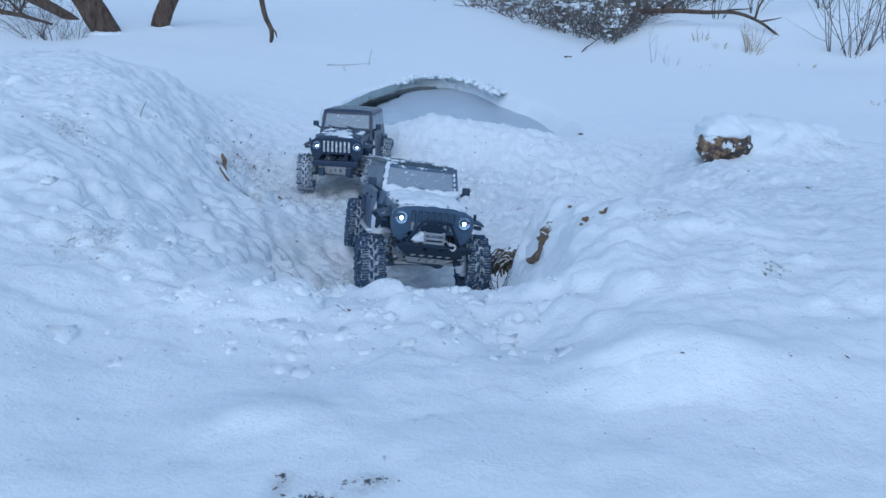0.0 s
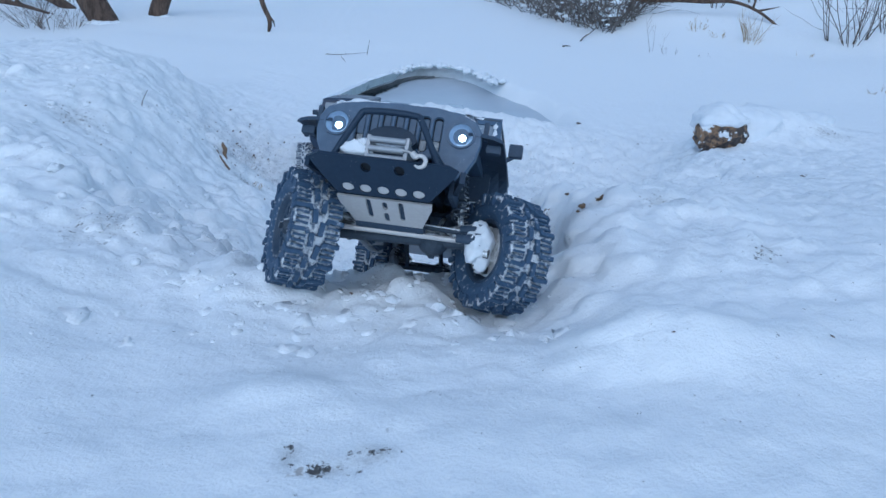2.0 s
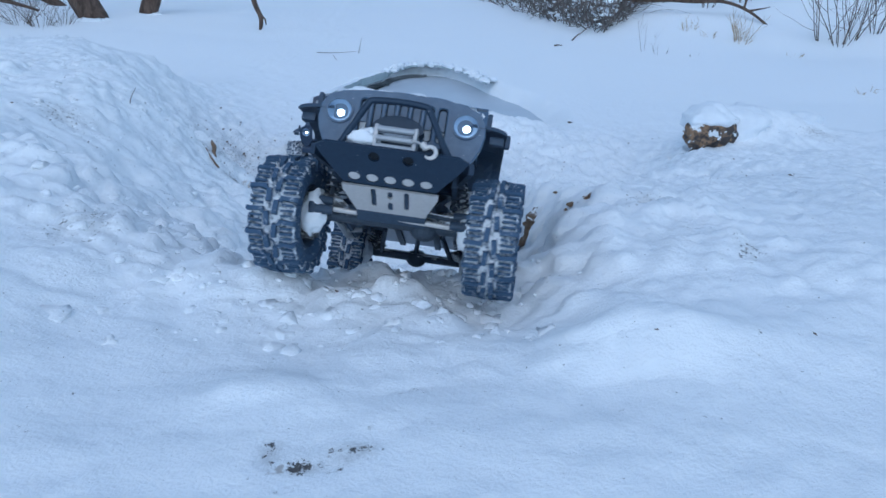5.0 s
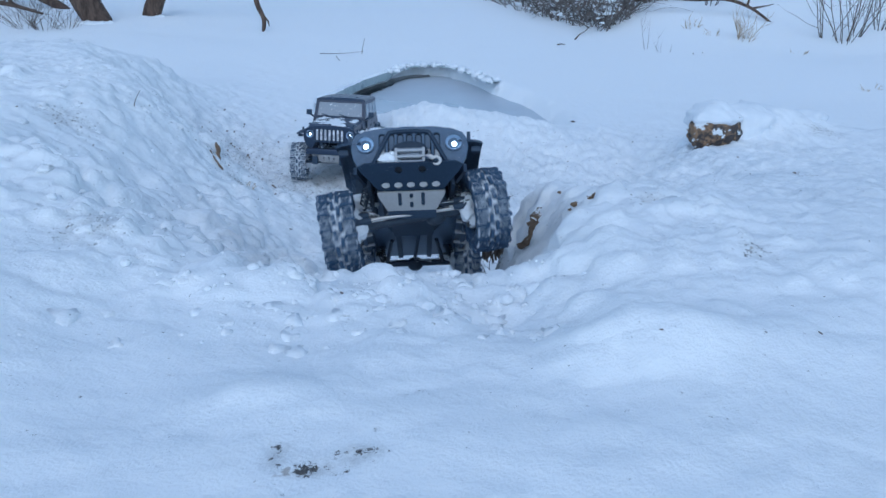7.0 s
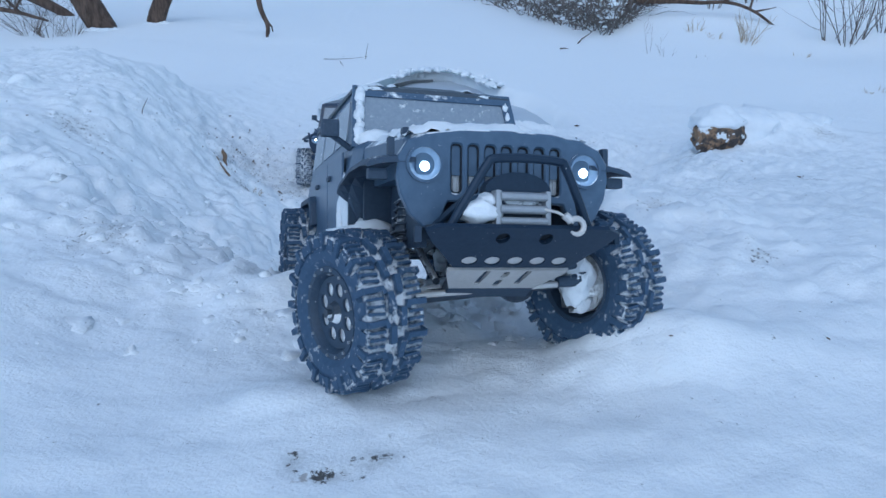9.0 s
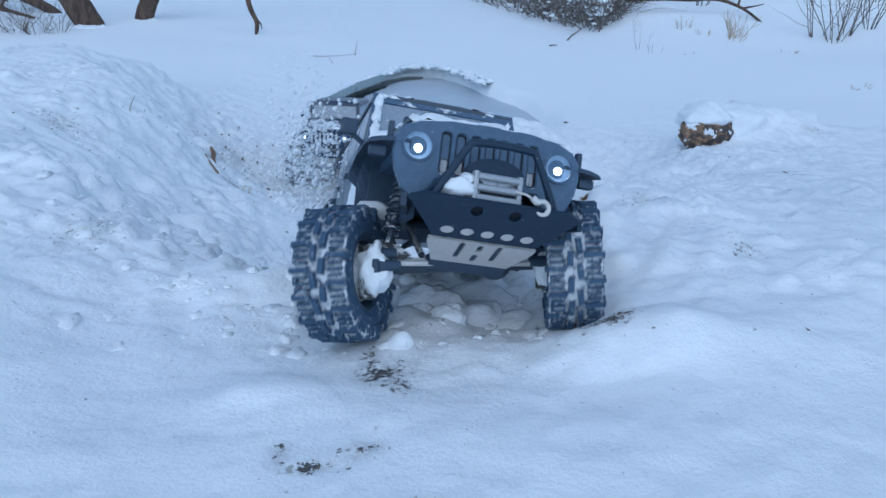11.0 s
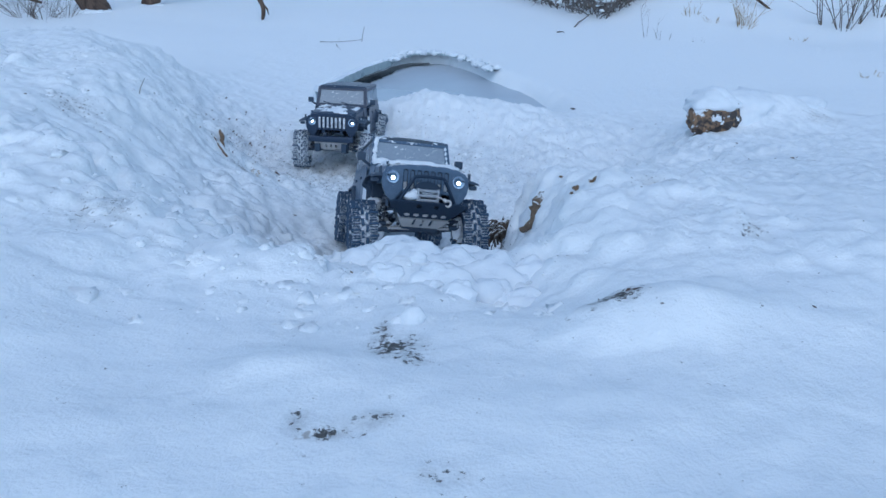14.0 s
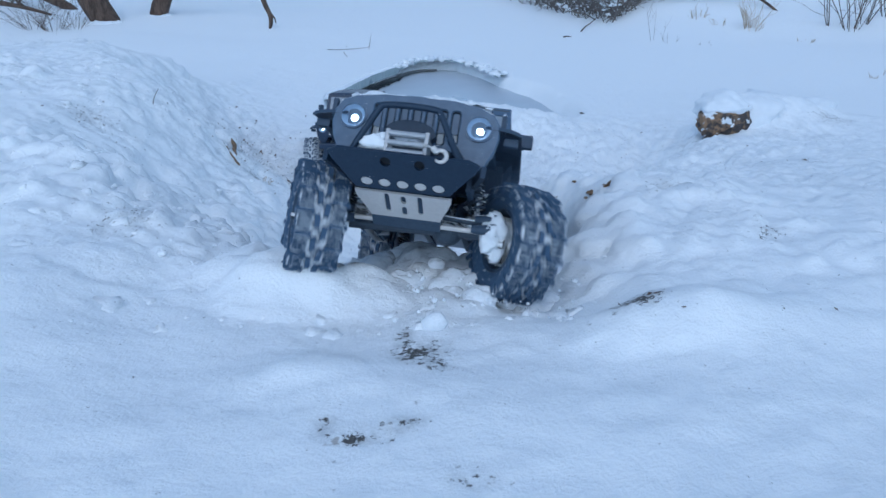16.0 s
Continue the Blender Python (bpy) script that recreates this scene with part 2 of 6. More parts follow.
M_GAP_SHADE = plain("gap_shade", (0.012, 0.016, 0.02), (0.02, 0.026, 0.03), 0.15, 0.0, 9, 0.02)
M_WOOD = plain("torn_wood", (0.07, 0.045, 0.03), (0.32, 0.21, 0.13), 0.9, 0.0, 70, 0.5)


# ---------------------------------------------------------------- mesh helpers
def part(name, bm, material, parent, label="", smooth=False):
    me = bpy.data.meshes.new(name)
    bm.to_mesh(me)
    bm.free()
    for m in material if isinstance(material, (list, tuple)) else [material]:
        me.materials.append(m)
    if smooth:
        me.polygons.foreach_set("use_smooth", [True] * len(me.polygons))
    ob = new(name, me)
    if parent is not None:
        ob.parent = parent
    return tagged(ob, label=label)


def box(bm, c, s, rot=None, taper=1.0, bevel=0.0):
    """A box round c with sides s; the top's x and y are scaled by taper."""
    geo = bmesh.ops.create_cube(bm, size=1.0)
    vs = geo["verts"]
    for v in vs:
        k = taper if v.co.z > 0 else 1.0
        v.co = Vector((v.co.x * s[0] * k, v.co.y * s[1] * k, v.co.z * s[2]))
    if bevel:
        es = {e for v in vs for e in v.link_edges}
        vs = bmesh.ops.bevel(bm, geom=list(es), offset=bevel, segments=2, affect="EDGES", profile=0.7)["verts"]
    m = Matrix.Translation(c) @ (rot.to_4x4() if rot else Matrix.Identity(4))
    bmesh.ops.transform(bm, matrix=m, verts=list(vs))
    return vs


def rod(bm, a, b, r, r2=None, seg=10):
    a, b = Vector(a), Vector(b)
    d = b - a
    m = Matrix.Translation((a + b) / 2) @ d.to_track_quat("Z", "Y").to_matrix().to_4x4()
    bmesh.ops.create_cone(bm, cap_ends=True, segments=seg, radius1=r, radius2=r if r2 is None else r2, depth=d.length, matrix=m)


def tube(bm, pts, radii, seg=8):
    """A bent tube through points, with a radius at each."""
    pts = [Vector(p) for p in pts]
    if isinstance(radii, (int, float)):
        radii = [radii] * len(pts)
    rings, side = [], None
    for i, p in enumerate(pts):
        d = (pts[min(i + 1, len(pts) - 1)] - pts[max(i - 1, 0)]).normalized()
        side = d.orthogonal().normalized() if side is None else (side - d * side.dot(d)).normalized()
        other = d.cross(side)
        rings.append([bm.verts.new(p + (side * math.cos(a) + other * math.sin(a)) * radii[i]) for a in (k * math.tau / seg for k in range(seg))])
    for a, b in zip(rings, rings[1:]):
        for k in range(seg):
            bm.faces.new((a[k], a[(k + 1) % seg], b[(k + 1) % seg], b[k]))
    bm.faces.new(rings[0][::-1])
    bm.faces.new(rings[-1])


def spline(points, n=6):
    """Catmull-Rom points through the given ones."""
    p = [Vector(q) for q in points]
    p = [2 * p[0] - p[1]] + p + [2 * p[-1] - p[-2]]
    out = []
    for i in range(1, len(p) - 2):
        for k in range(n):
            t = k / n
            out.append(0.5 * ((2 * p[i]) + (p[i + 1] - p[i - 1]) * t + (2 * p[i - 1] - 5 * p[i] + 4 * p[i + 1] - p[i + 2]) * t * t + (3 * p[i] - p[i - 1] - 3 * p[i + 1] + p[i + 2]) * t ** 3))
    return out + [p[-2]]


def plate(bm, outline, holes, thick, m):
    """A flat plate with holes, drawn in x and y, thick in z, placed by m."""
    made = []
    for loop in [outline, *holes]:
        vs = [bm.verts.new((x, y, 0)) for x, y in loop]
        made += [bm.edges.new((vs[i], vs[(i + 1) % len(vs)])) for i in range(len(vs))]
    faces = [g for g in bmesh.ops.triangle_fill(bm, edges=made, use_beauty=True, normal=(0, 0, 1))["geom"] if isinstance(g, bmesh.types.BMFace)]
    low = {v for f in faces for v in f.verts}
    up = [g for g in bmesh.ops.extrude_face_region(bm, geom=faces)["geom"] if isinstance(g, bmesh.types.BMVert)]
    for v in up:
        v.co.z += thick
    bmesh.ops.transform(bm, matrix=m, verts=list(low) + up)


def ring(cx, cy, rx, ry=None, n=20):
    ry = rx if ry is None else ry
    return [(cx + rx * math.cos(k * math.tau / n), cy + ry * math.sin(k * math.tau / n)) for k in range(n)]


def slot(cx, cy, w, h, r, n=4):
    """A rectangle with round corners."""
    out = []
    for sx, sy, a in ((1, 1, 0), (-1, 1, 90), (-1, -1, 180), (1, -1, 270)):
        for k in range(n + 1):
            t = radians(a + 90 * k / n)
            out.append((cx + sx * (w / 2 - r) + r * math.cos(t), cy + sy * (h / 2 - r) + r * math.sin(t)))
    return out


def lathe(bm, profile, seg=36):
    """Turns a profile of (x along the axle, radius) round the x axis."""
    rings = [[bm.verts.new((x, r * math.cos(a), r * math.sin(a))) for a in (k * math.tau / seg for k in range(seg))] for x, r in profile]
    for a, b in zip(rings, rings[1:]):
        for k in range(seg):
            bm.faces.new((a[k], b[k], b[(k + 1) % seg], a[(k + 1) % seg]))


def loft(bm, sections, caps=True):
    rings = [[bm.verts.new(p) for p in s] for s in sections]
    n = len(rings[0])
    for a, b in zip(rings, rings[1:]):
        for k in range(n):
            bm.faces.new((a[k], a[(k + 1) % n], b[(k + 1) % n], b[k]))
    if caps:
        bm.faces.new(rings[0][::-1])
        bm.faces.new(rings[-1])
    bmesh.ops.recalc_face_normals(bm, faces=bm.faces)


XZ = Matrix.Rotation(radians(90), 4, "X")  # x, y of a plate become x, z; its thickness goes towards -y

# ---------------------------------------------------------------- ground
def lattice(ix, iy, seed):
    h = (ix.astype(np.int64) * 374761393 + iy.astype(np.int64) * 668265263 + seed * 1442695041) & 0xFFFFFFFF
    h = ((h ^ (h >> 13)) * 1274126177) & 0xFFFFFFFF
    return ((h ^ (h >> 16)) & 0xFFFF) / 65535.0


def vnoise(x, y, seed=0):
    ix, iy = np.floor(x), np.floor(y)
    fx, fy = x - ix, y - iy
    fx, fy = fx * fx * fx * (fx * (fx * 6 - 15) + 10), fy * fy * fy * (fy * (fy * 6 - 15) + 10)
    a, b = lattice(ix, iy, seed), lattice(ix + 1, iy, seed)
    c, d = lattice(ix, iy + 1, seed), lattice(ix + 1, iy + 1, seed)
    return (a + (b - a) * fx) * (1 - fy) + (c + (d - c) * fx) * fy - 0.5


def fbm(x, y, octaves=4, seed=0, gain=0.5):
    total, amp = 0 * x, 1.0
    for o in range(octaves):
        ca, sa = math.cos(0.6 * o + 0.3), math.sin(0.6 * o + 0.3)
        total = total + amp * vnoise((x * ca - y * sa) * 2 ** o, (x * sa + y * ca) * 2 ** o, seed + o)
        amp *= gain
    return total


def step(a, b, x):
    t = np.clip((x - a) / (b - a), 0, 1)
    return t * t * (3 - 2 * t)


def bell(x, y, cx, cy, rx, ry):
    return np.exp(-((x - cx) / rx) ** 2 - ((y - cy) / ry) ** 2)


def vnoise3(x, y, z, seed=0):
    iz = np.floor(z)
    f = z - iz
    f = f * f * f * (f * (f * 6 - 15) + 10)
    return vnoise(x + iz * 7919, y - iz * 1047, seed) * (1 - f) + vnoise(x + (iz + 1) * 7919, y - (iz + 1) * 1047, seed) * f


def fbm3(x, y, z, scale, octaves=3, seed=0, gain=0.5):
    total, amp = 0 * x, 1.0
    for o in range(octaves):
        ca, sa, k = math.cos(0.6 * o + 0.3), math.sin(0.6 * o + 0.3), scale * 2 ** o
        total = total + amp * vnoise3((x * ca - y * sa) * k, (x * sa + y * ca) * k, z * k + 0.37 * o, seed + o)
        amp *= gain
    return total


def clumps(x, y, z, size, seed):
    """Crowded rounded clods of unequal width, about size across, strewn in space and so unstretched on slopes."""
    u = x / size + 0.4 * fbm3(x, y, z, 1.4 / size, 1, seed + 7)
    v = y / size + 0.4 * fbm3(x, y, z, 1.4 / size, 1, seed + 9)
    w = z / size
    iu, iv, iw = np.floor(u), np.floor(v), np.floor(w)
    top = 0 * x
    for a, b, c in itertools.product((-1, 0, 1), repeat=3):
        cu, cv, cw = iu + a, iv + b, iw + c
        ku, kv = cu + 7919 * cw, cv - 1047 * cw
        r = 0.34 + 0.50 * lattice(ku, kv, seed + 2)
        p = lattice(ku, kv, seed)
        q = (p * 7.31) % 1.0
        d = ((u - cu - 0.1 - 0.8 * p) ** 2 + (v - cv - 0.1 - 0.8 * q) ** 2 + (w - cw - 0.1 - 0.8 * ((p * 3.17 + 0.4) % 1.0)) ** 2) / (r * r)
        top = np.maximum(top, r * np.clip(1 - d, 0, 1) ** 1.15)
    return top * size


GRID = np.arange(-4, 120, 0.01)


def profile(ys, zs, soft):
    raw = np.interp(GRID, ys, zs)
    k = np.exp(-np.linspace(-2, 2, 2 * soft + 1) ** 2)
    return np.convolve(np.pad(raw, soft, mode="edge"), k / k.sum(), "valid")


RUT = profile([0, 0.3, 0.45, 0.55, 0.63, 0.70, 0.78, 0.86, 0.95, 1.03, 1.12, 1.3, 1.45, 1.6, 1.85, 2.2, 3, 4], [0.46, 0.445, 0.420, 0.402, 0.383, 0.345, 0.280, 0.228, 0.172, 0.132, 0.098, 0.07, 0.08, 0.085, 0.055, 0.07, 0.04, 0.04], 3)
LEFT = profile([0, 0.3, 0.6, 1.0, 1.25, 1.42, 1.58, 1.75, 1.95, 2.5, 4, 5.2, 9], [0.47, 0.465, 0.46, 0.445, 0.42, 0.385, 0.335, 0.25, 0.17, 0.10, 0.06, 0.09, 0.2], 8)
RIGHT = profile([0, 0.3, 0.55, 0.75, 0.9, 1.1, 1.5, 1.9, 2.3, 3, 4], [0.46, 0.45, 0.44, 0.415, 0.375, 0.315, 0.225, 0.15, 0.08, 0.04, 0.04], 8)


def pond(x, y):
    """Less than one inside the hole in the ice."""
    dx, dy = x - 0.02, y - 2.9
    angle = np.degrees(np.arctan2(dy, dx))
    reach = sum(np.interp(angle + o, [-180, -90, -30, 12, 51, 68, 80, 90, 99, 109, 122, 146, 180], [0.50, 0.48, 0.52, 0.42, 0.48, 0.61, 0.84, 1.03, 1.05, 0.86, 0.73, 0.58, 0.50], period=360) for o in (-6, -3, 0, 3, 6)) / 5
    return np.hypot(dx, dy) / reach + 0.06 * fbm(x * 5, y * 5, 3, 77)


def lie(x, y):
    """The large form of the snow."""
    at = lambda table, q: np.interp(q, GRID, table)
    far_left = np.clip((-0.45 - x) / 0.35, 0, 1.2)
    left, right, rut = at(LEFT, y - 0.62 * far_left), at(RIGHT, y), at(RUT, y)
    wall_l = -0.17 - 0.30 * step(1.42, 1.95, y)
    wall_r = 0.11 - 0.015 * bell(y, 0 * y, 1.08, 0, 0.16, 1) + 0.5 * step(1.16, 2.1, y)
    wob = 0.05 * fbm(x * 6, y * 6, 2, 5) + 0.022 * fbm(x * 24, y * 24, 2, 8)
    wl = step(0.0, 1.0, (0.03 - (x - wall_l + wob)) / (0.29 + 0.25 * step(0.6, 1.1, y)))
    wr = step(0.0, 1.0, (x - wall_r + wob + 0.03) / (0.12 + 0.16 * step(1.2, 1.5, y) + 0.42 * step(0.96, 1.3, y) * step(1.75, 1.4, y)))
    z = rut + (left - rut) * wl + (right - rut) * wr
    # far left bank, right bank and the far shore
    z = z + 0.09 * step(3.2, 5.5, y) * step(-0.9, -2.6, x)
    z = z + (0.15 + 0.10 * np.clip(x - 2, 0, 4)) * step(4.2, 5.7, y) * step(0.95, 1.7, x + 0.15 * (y - 5.4))
    z = z + 1.6 * step(9.5, 16, y) + 6 * step(16, 60, y) + 1.2 * step(6, 14, np.abs(x)) * step(-1, 5, y) + 2.5 * step(4, 30, -y)
    hole = pond(x, y)
    soft = step(0.03, 0.18, x - 0.12 * (y - 3.2))
    z = z + 0.095 * bell(x, y, -0.04, 2.38, 0.24, 0.20) + 0.045 * bell(x, y, 0.24, 2.34, 0.20, 0.18) + 0.11 * bell(x, y, 0.95, 2.02, 0.20, 0.14) + 0.05 * bell(x, y, 1.35, 1.9, 0.2, 0.16) + 0.028 * bell(x, y, 0.15, 0.405, 0.08, 0.035) + 0.014 * bell(x, y, -0.10, 0.36, 0.05, 0.03) + 0.06 * bell(x, y, 0.14, 1.06, 0.05, 0.07) + 0.006 * bell(x, y, 0.0, 0.56, 0.05, 0.06) + 0.021 * bell(x, y, -0.165, 0.565, 0.05, 0.05) - 0.025 * bell(x, y, 0.050, 0.535, 0.045, 0.05) - 0.008 * bell(x, y, -0.005, 0.612, 0.05, 0.03) + 0.008 * bell(x, y, -0.01, 0.49, 0.055, 0.06)
    z = np.where(y > 2.0, z - 0.2 * step(1.03 + 0.13 * soft, 0.97 - 0.27 * soft, hole), z)
    swell = fbm(x * 0.8, y * 0.8, 3, 51) * step(2.5, 4.5, y)
    # the two wheel tracks dug behind the lip
    dug = step(0.64, 0.74, y) * step(1.15, 0.92, y)
    z = z - 0.034 * dug * (np.exp(-((x + 0.095) / 0.032) ** 2) + np.exp(-((x - 0.078) / 0.030) ** 2))
    return z + 0.03 * swell


def relief(x, y, z):
    """Soft lumps and crumbs of trodden snow on that form."""
    near = step(3.0, 1.4, np.hypot(x, y - 0.6))
    pick = near > 0.001
    near, total = near[pick], 0 * z
    x, y, h = x[pick], y[pick], z[pick]
    rough = 0.25 + 0.75 * np.clip(0.9 * bell(x, y, 0.2, 0.92, 0.16, 0.28) + step(0.35, 0.9, y) * (0.25 + 0.75 * step(0.1, -0.5, x)) + step(0.5, 0.2, np.abs(x + 0.02)) * step(0.38, 0.6, y), 0, 1)
    lumps = 0.009 * fbm3(x, y, h, 4.0, 2, 11) + 0.008 * (0.35 + 0.65 * rough) * fbm3(x, y, h, 13, 3, 23, 0.6)
    clod = (0.40 + 0.60 * np.maximum(step(0.12, -0.3, x), bell(x, y, 0.2, 0.92, 0.16, 0.28))) * step(0.30, 0.62, y) * (0.45 + 0.55 * step(0.12, 0.25, np.abs(x)))
    clod = np.maximum(clod, 0.95 * bell(x, y, -0.02, 0.58, 0.17, 0.10))
    patchy = step(-0.28, 0.22, fbm3(x, y, h, 5, 2, 67))
    lumps = lumps + patchy * (0.22 + 0.78 * clod) * (0.12 * clumps(x, y, h, 0.075, 101) + 0.42 * clumps(x, y, h, 0.040, 131) + 0.55 * clumps(x, y, h, 0.022, 141)) + (0.08 + 0.52 * rough) * 0.55 * clumps(x, y, h, 0.015, 151)
    trod = step(0.5, 0.1, np.abs(x + 0.05) - 0.3 - 0.25 * step(1.0, 2.0, y)) * step(0.45, 0.8, y) * step(2.7, 2.3, y)
    lumps = lumps + 0.42 * trod * step(0.95, 1.2, y) * step(-0.25, 0.2, fbm3(x, y, h, 8, 2, 191)) * clumps(x, y, h, 0.045, 201)
    fine = (0.06 * rough + trod * step(-0.34, -0.22, x)) * (0.011 * (0.25 - np.abs(fbm3(x, y, h, 26, 3, 31))) + 0.006 * fbm3(x, y, h, 80, 2, 43))
    total[pick] = (lumps + fine) * near
    return total


def dirt_and_shade(x, y):
    d = 0.20 * bell(x, y, -0.475, 1.57, 0.03, 0.10) + 0.20 * bell(x, y, -0.46, 1.72, 0.09, 0.12) + 0.45 * bell(x, y, -0.42, 1.46, 0.025, 0.03) + 0.2 * bell(x, y, -0.30, 1.80, 0.4, 0.35)
    d = d + 0.17 * bell(x, y, 0.2, 1.85, 0.55, 0.5) + 0.58 * bell(x, y, 0.098, 1.05, 0.022, 0.04)
    d = d + 0.56 * bell(x, y, -0.034, 0.391, 0.013, 0.016) + 0.52 * bell(x, y, -0.044, 0.428, 0.006, 0.020) + 0.52 * bell(x, y, -0.018, 0.366, 0.011, 0.011) + 0.33 * bell(x, y, -0.028, 0.390, 0.026, 0.03)
    d = d + 0.46 * bell(x, y, -0.035, 0.289, 0.011, 0.009) + 0.48 * bell(x, y, -0.066, 0.277, 0.015, 0.005) + 0.38 * bell(x, y, -0.082, 0.292, 0.007, 0.011) + 0.20 * bell(x, y, -0.06, 0.284, 0.032, 0.014) + 0.36 * bell(x, y, 0.0, 0.238, 0.016, 0.014)
    # the last bell here paints the shade of small holes in the snow
    d = d + 0.54 * bell(x, y, 0.126, 0.412, 0.014, 0.009) + 0.36 * bell(x, y, 0.126, 0.418, 0.035, 0.018) + 0.36 * bell(x, y, 0.287, 0.565, 0.02, 0.03) + 0.38 * bell(x, y, 0.25, 0.75, 0.03, 0.03) + 0.58 * bell(x, y, 0.69, 1.245, 0.022, 0.018)
    d = d + 0.22 * bell(x, y, -0.60, 2.05, 0.12, 0.25)
    d = d + 0.36 * bell(x, y, -0.33, 0.62, 0.04, 0.05) + 0.36 * bell(x, y, -0.6, 1.15, 0.05, 0.05) + 0.38 * bell(x, y, 1.05, 1.9, 0.06, 0.04)
    return d


def ground_sheet():
    fine_x = np.arange(-1.05, 1.05, 0.0055)
    grow = 1.05 + np.cumsum(0.0065 * 1.085 ** np.arange(1, 95))
    xs = np.concatenate([-grow[::-1], fine_x, grow])
    ys = np.concatenate([-np.cumsum(0.02 * 1.13 ** np.arange(0, 50))[::-1], np.arange(0, 1.75, 0.0055), np.arange(1.75, 3.8, 0.012), 3.8 + np.cumsum(0.014 * 1.045 ** np.arange(0, 125))])
    gx, gy = np.meshgrid(xs, ys)
    base = lie(gx, gy)
    lift = relief(gx, gy, base)
    sx, sy = np.gradient(base, xs, axis=1), np.gradient(base, ys, axis=0)
    up = 1 / np.sqrt(1 + sx * sx + sy * sy)
    gz = base + lift / np.maximum(up, 0.5)
    nx, ny = len(xs), len(ys)
    me = bpy.data.meshes.new("ground")
    i = np.arange(nx * ny).reshape(ny, nx)
    quads = np.stack([i[:-1, :-1], i[:-1, 1:], i[1:, 1:], i[1:, :-1]], -1).reshape(-1, 4)
    me.vertices.add(nx * ny)
    me.vertices.foreach_set("co", np.stack([gx - lift * up * sx, gy - lift * up * sy, base + lift * up], -1).ravel())
    me.loops.add(quads.size)
    me.loops.foreach_set("vertex_index", quads.ravel())
    me.polygons.add(len(quads))
    me.polygons.foreach_set("loop_start", np.arange(0, quads.size, 4))
    me.polygons.foreach_set("use_smooth", np.ones(len(quads), bool))
    me.update(calc_edges=True)
    me.attributes.new("dirt_shade", "FLOAT", "POINT").data.foreach_set("value", dirt_and_shade(gx, gy).ravel())
    me.attributes.new("trodden", "FLOAT", "POINT").data.foreach_set("value", (step(2.9, 1.9, np.hypot(gx, gy)) * (0.30 + 0.70 * np.maximum(step(0.60, 1.15, gy), step(-0.25, -0.5, gx) * step(0.4, 0.8, gy)))).ravel())
    me.materials.append(M_SNOW)
    GROUND.extend((xs, ys, gz))
    return tagged(new("ground", me), "trodden white snow with lumps, ruts and bare soil patches", "snow ground", kind="structure")


GROUND = []
ground = ground_sheet()


def level(x, y):
    """The snow's height at one place."""
    xs, ys, gz = GROUND
    i, j = int(np.clip(np.searchsorted(xs, x) - 1, 0, len(xs) - 2)), int(np.clip(np.searchsorted(ys, y) - 1, 0, len(ys) - 2))
    u, v = (x - xs[i]) / (xs[i + 1] - xs[i]), (y - ys[j]) / (ys[j + 1] - ys[j])
    return float((gz[j, i] * (1 - u) + gz[j, i + 1] * u) * (1 - v) + (gz[j + 1, i] * (1 - u) + gz[j + 1, i + 1] * u) * v)


# ---------------------------------------------------------------- the two model crawlers
def hood_top(x, y):
    return 0.0195 + 0.011 * y / 0.137 + 0.0045 * (1 - (x / 0.068) ** 2)


def snow_sheet(bm, top, x0, x1, y0, y1, seed, cover, thick, cell=0.0035, edge=0.010, fx=45, fy=45):
    """Lying snow: a lumpy sheet that dips under the surface top(x, y) where none lies."""
    xs, ys = np.arange(x0, x1 + 1e-6, cell), np.arange(y0, y1 + 1e-6, cell)
    gx, gy = np.meshgrid(xs, ys)
    rim = np.minimum(np.minimum(gx - x0, x1 - gx), np.minimum(gy - y0, y1 - gy))
    amount = fbm(gx * fx, gy * fy, 4, seed, 0.6) + cover - 0.6 * step(edge, 0, rim)
    lift = np.clip(amount, -0.25, 0.6) * thick + 0.0008 * fbm(gx * 260, gy * 260, 2, seed + 9)
    vs = [[bm.verts.new((gx[j, i], gy[j, i], top(gx[j, i], gy[j, i]) + lift[j, i])) for i in range(len(xs))] for j in range(len(ys))]
    for j in range(len(ys) - 1):
        for i in range(len(xs) - 1):
            if max(lift[j, i], lift[j, i + 1], lift[j + 1, i], lift[j + 1, i + 1]) > -0.0004:
                bm.faces.new((vs[j][i], vs[j][i + 1], vs[j + 1][i + 1], vs[j + 1][i]))
    bmesh.ops.delete(bm, geom=[v for v in bm.verts if not v.link_faces], context="VERTS")


def lump(bm, c, r, seed, squash=(1, 1, 1), sub=3, rough=0.35):
    """An uneven clod."""
    vs = bmesh.ops.create_icosphere(bm, subdivisions=sub, radius=1.0)["verts"]
    off = Vector((seed * 3.7, seed * 1.3, seed * 2.1))
    for v in vs:
        k = 1 + rough * noise.noise(v.co * 1.6 + off) + 0.5 * rough * noise.noise(v.co * 4 + off)
        v.co = Vector(c) + Vector((v.co.x * squash[0], v.co.y * squash[1], v.co.z * squash[2])) * (k * r)


TYRE_R = 0.0515


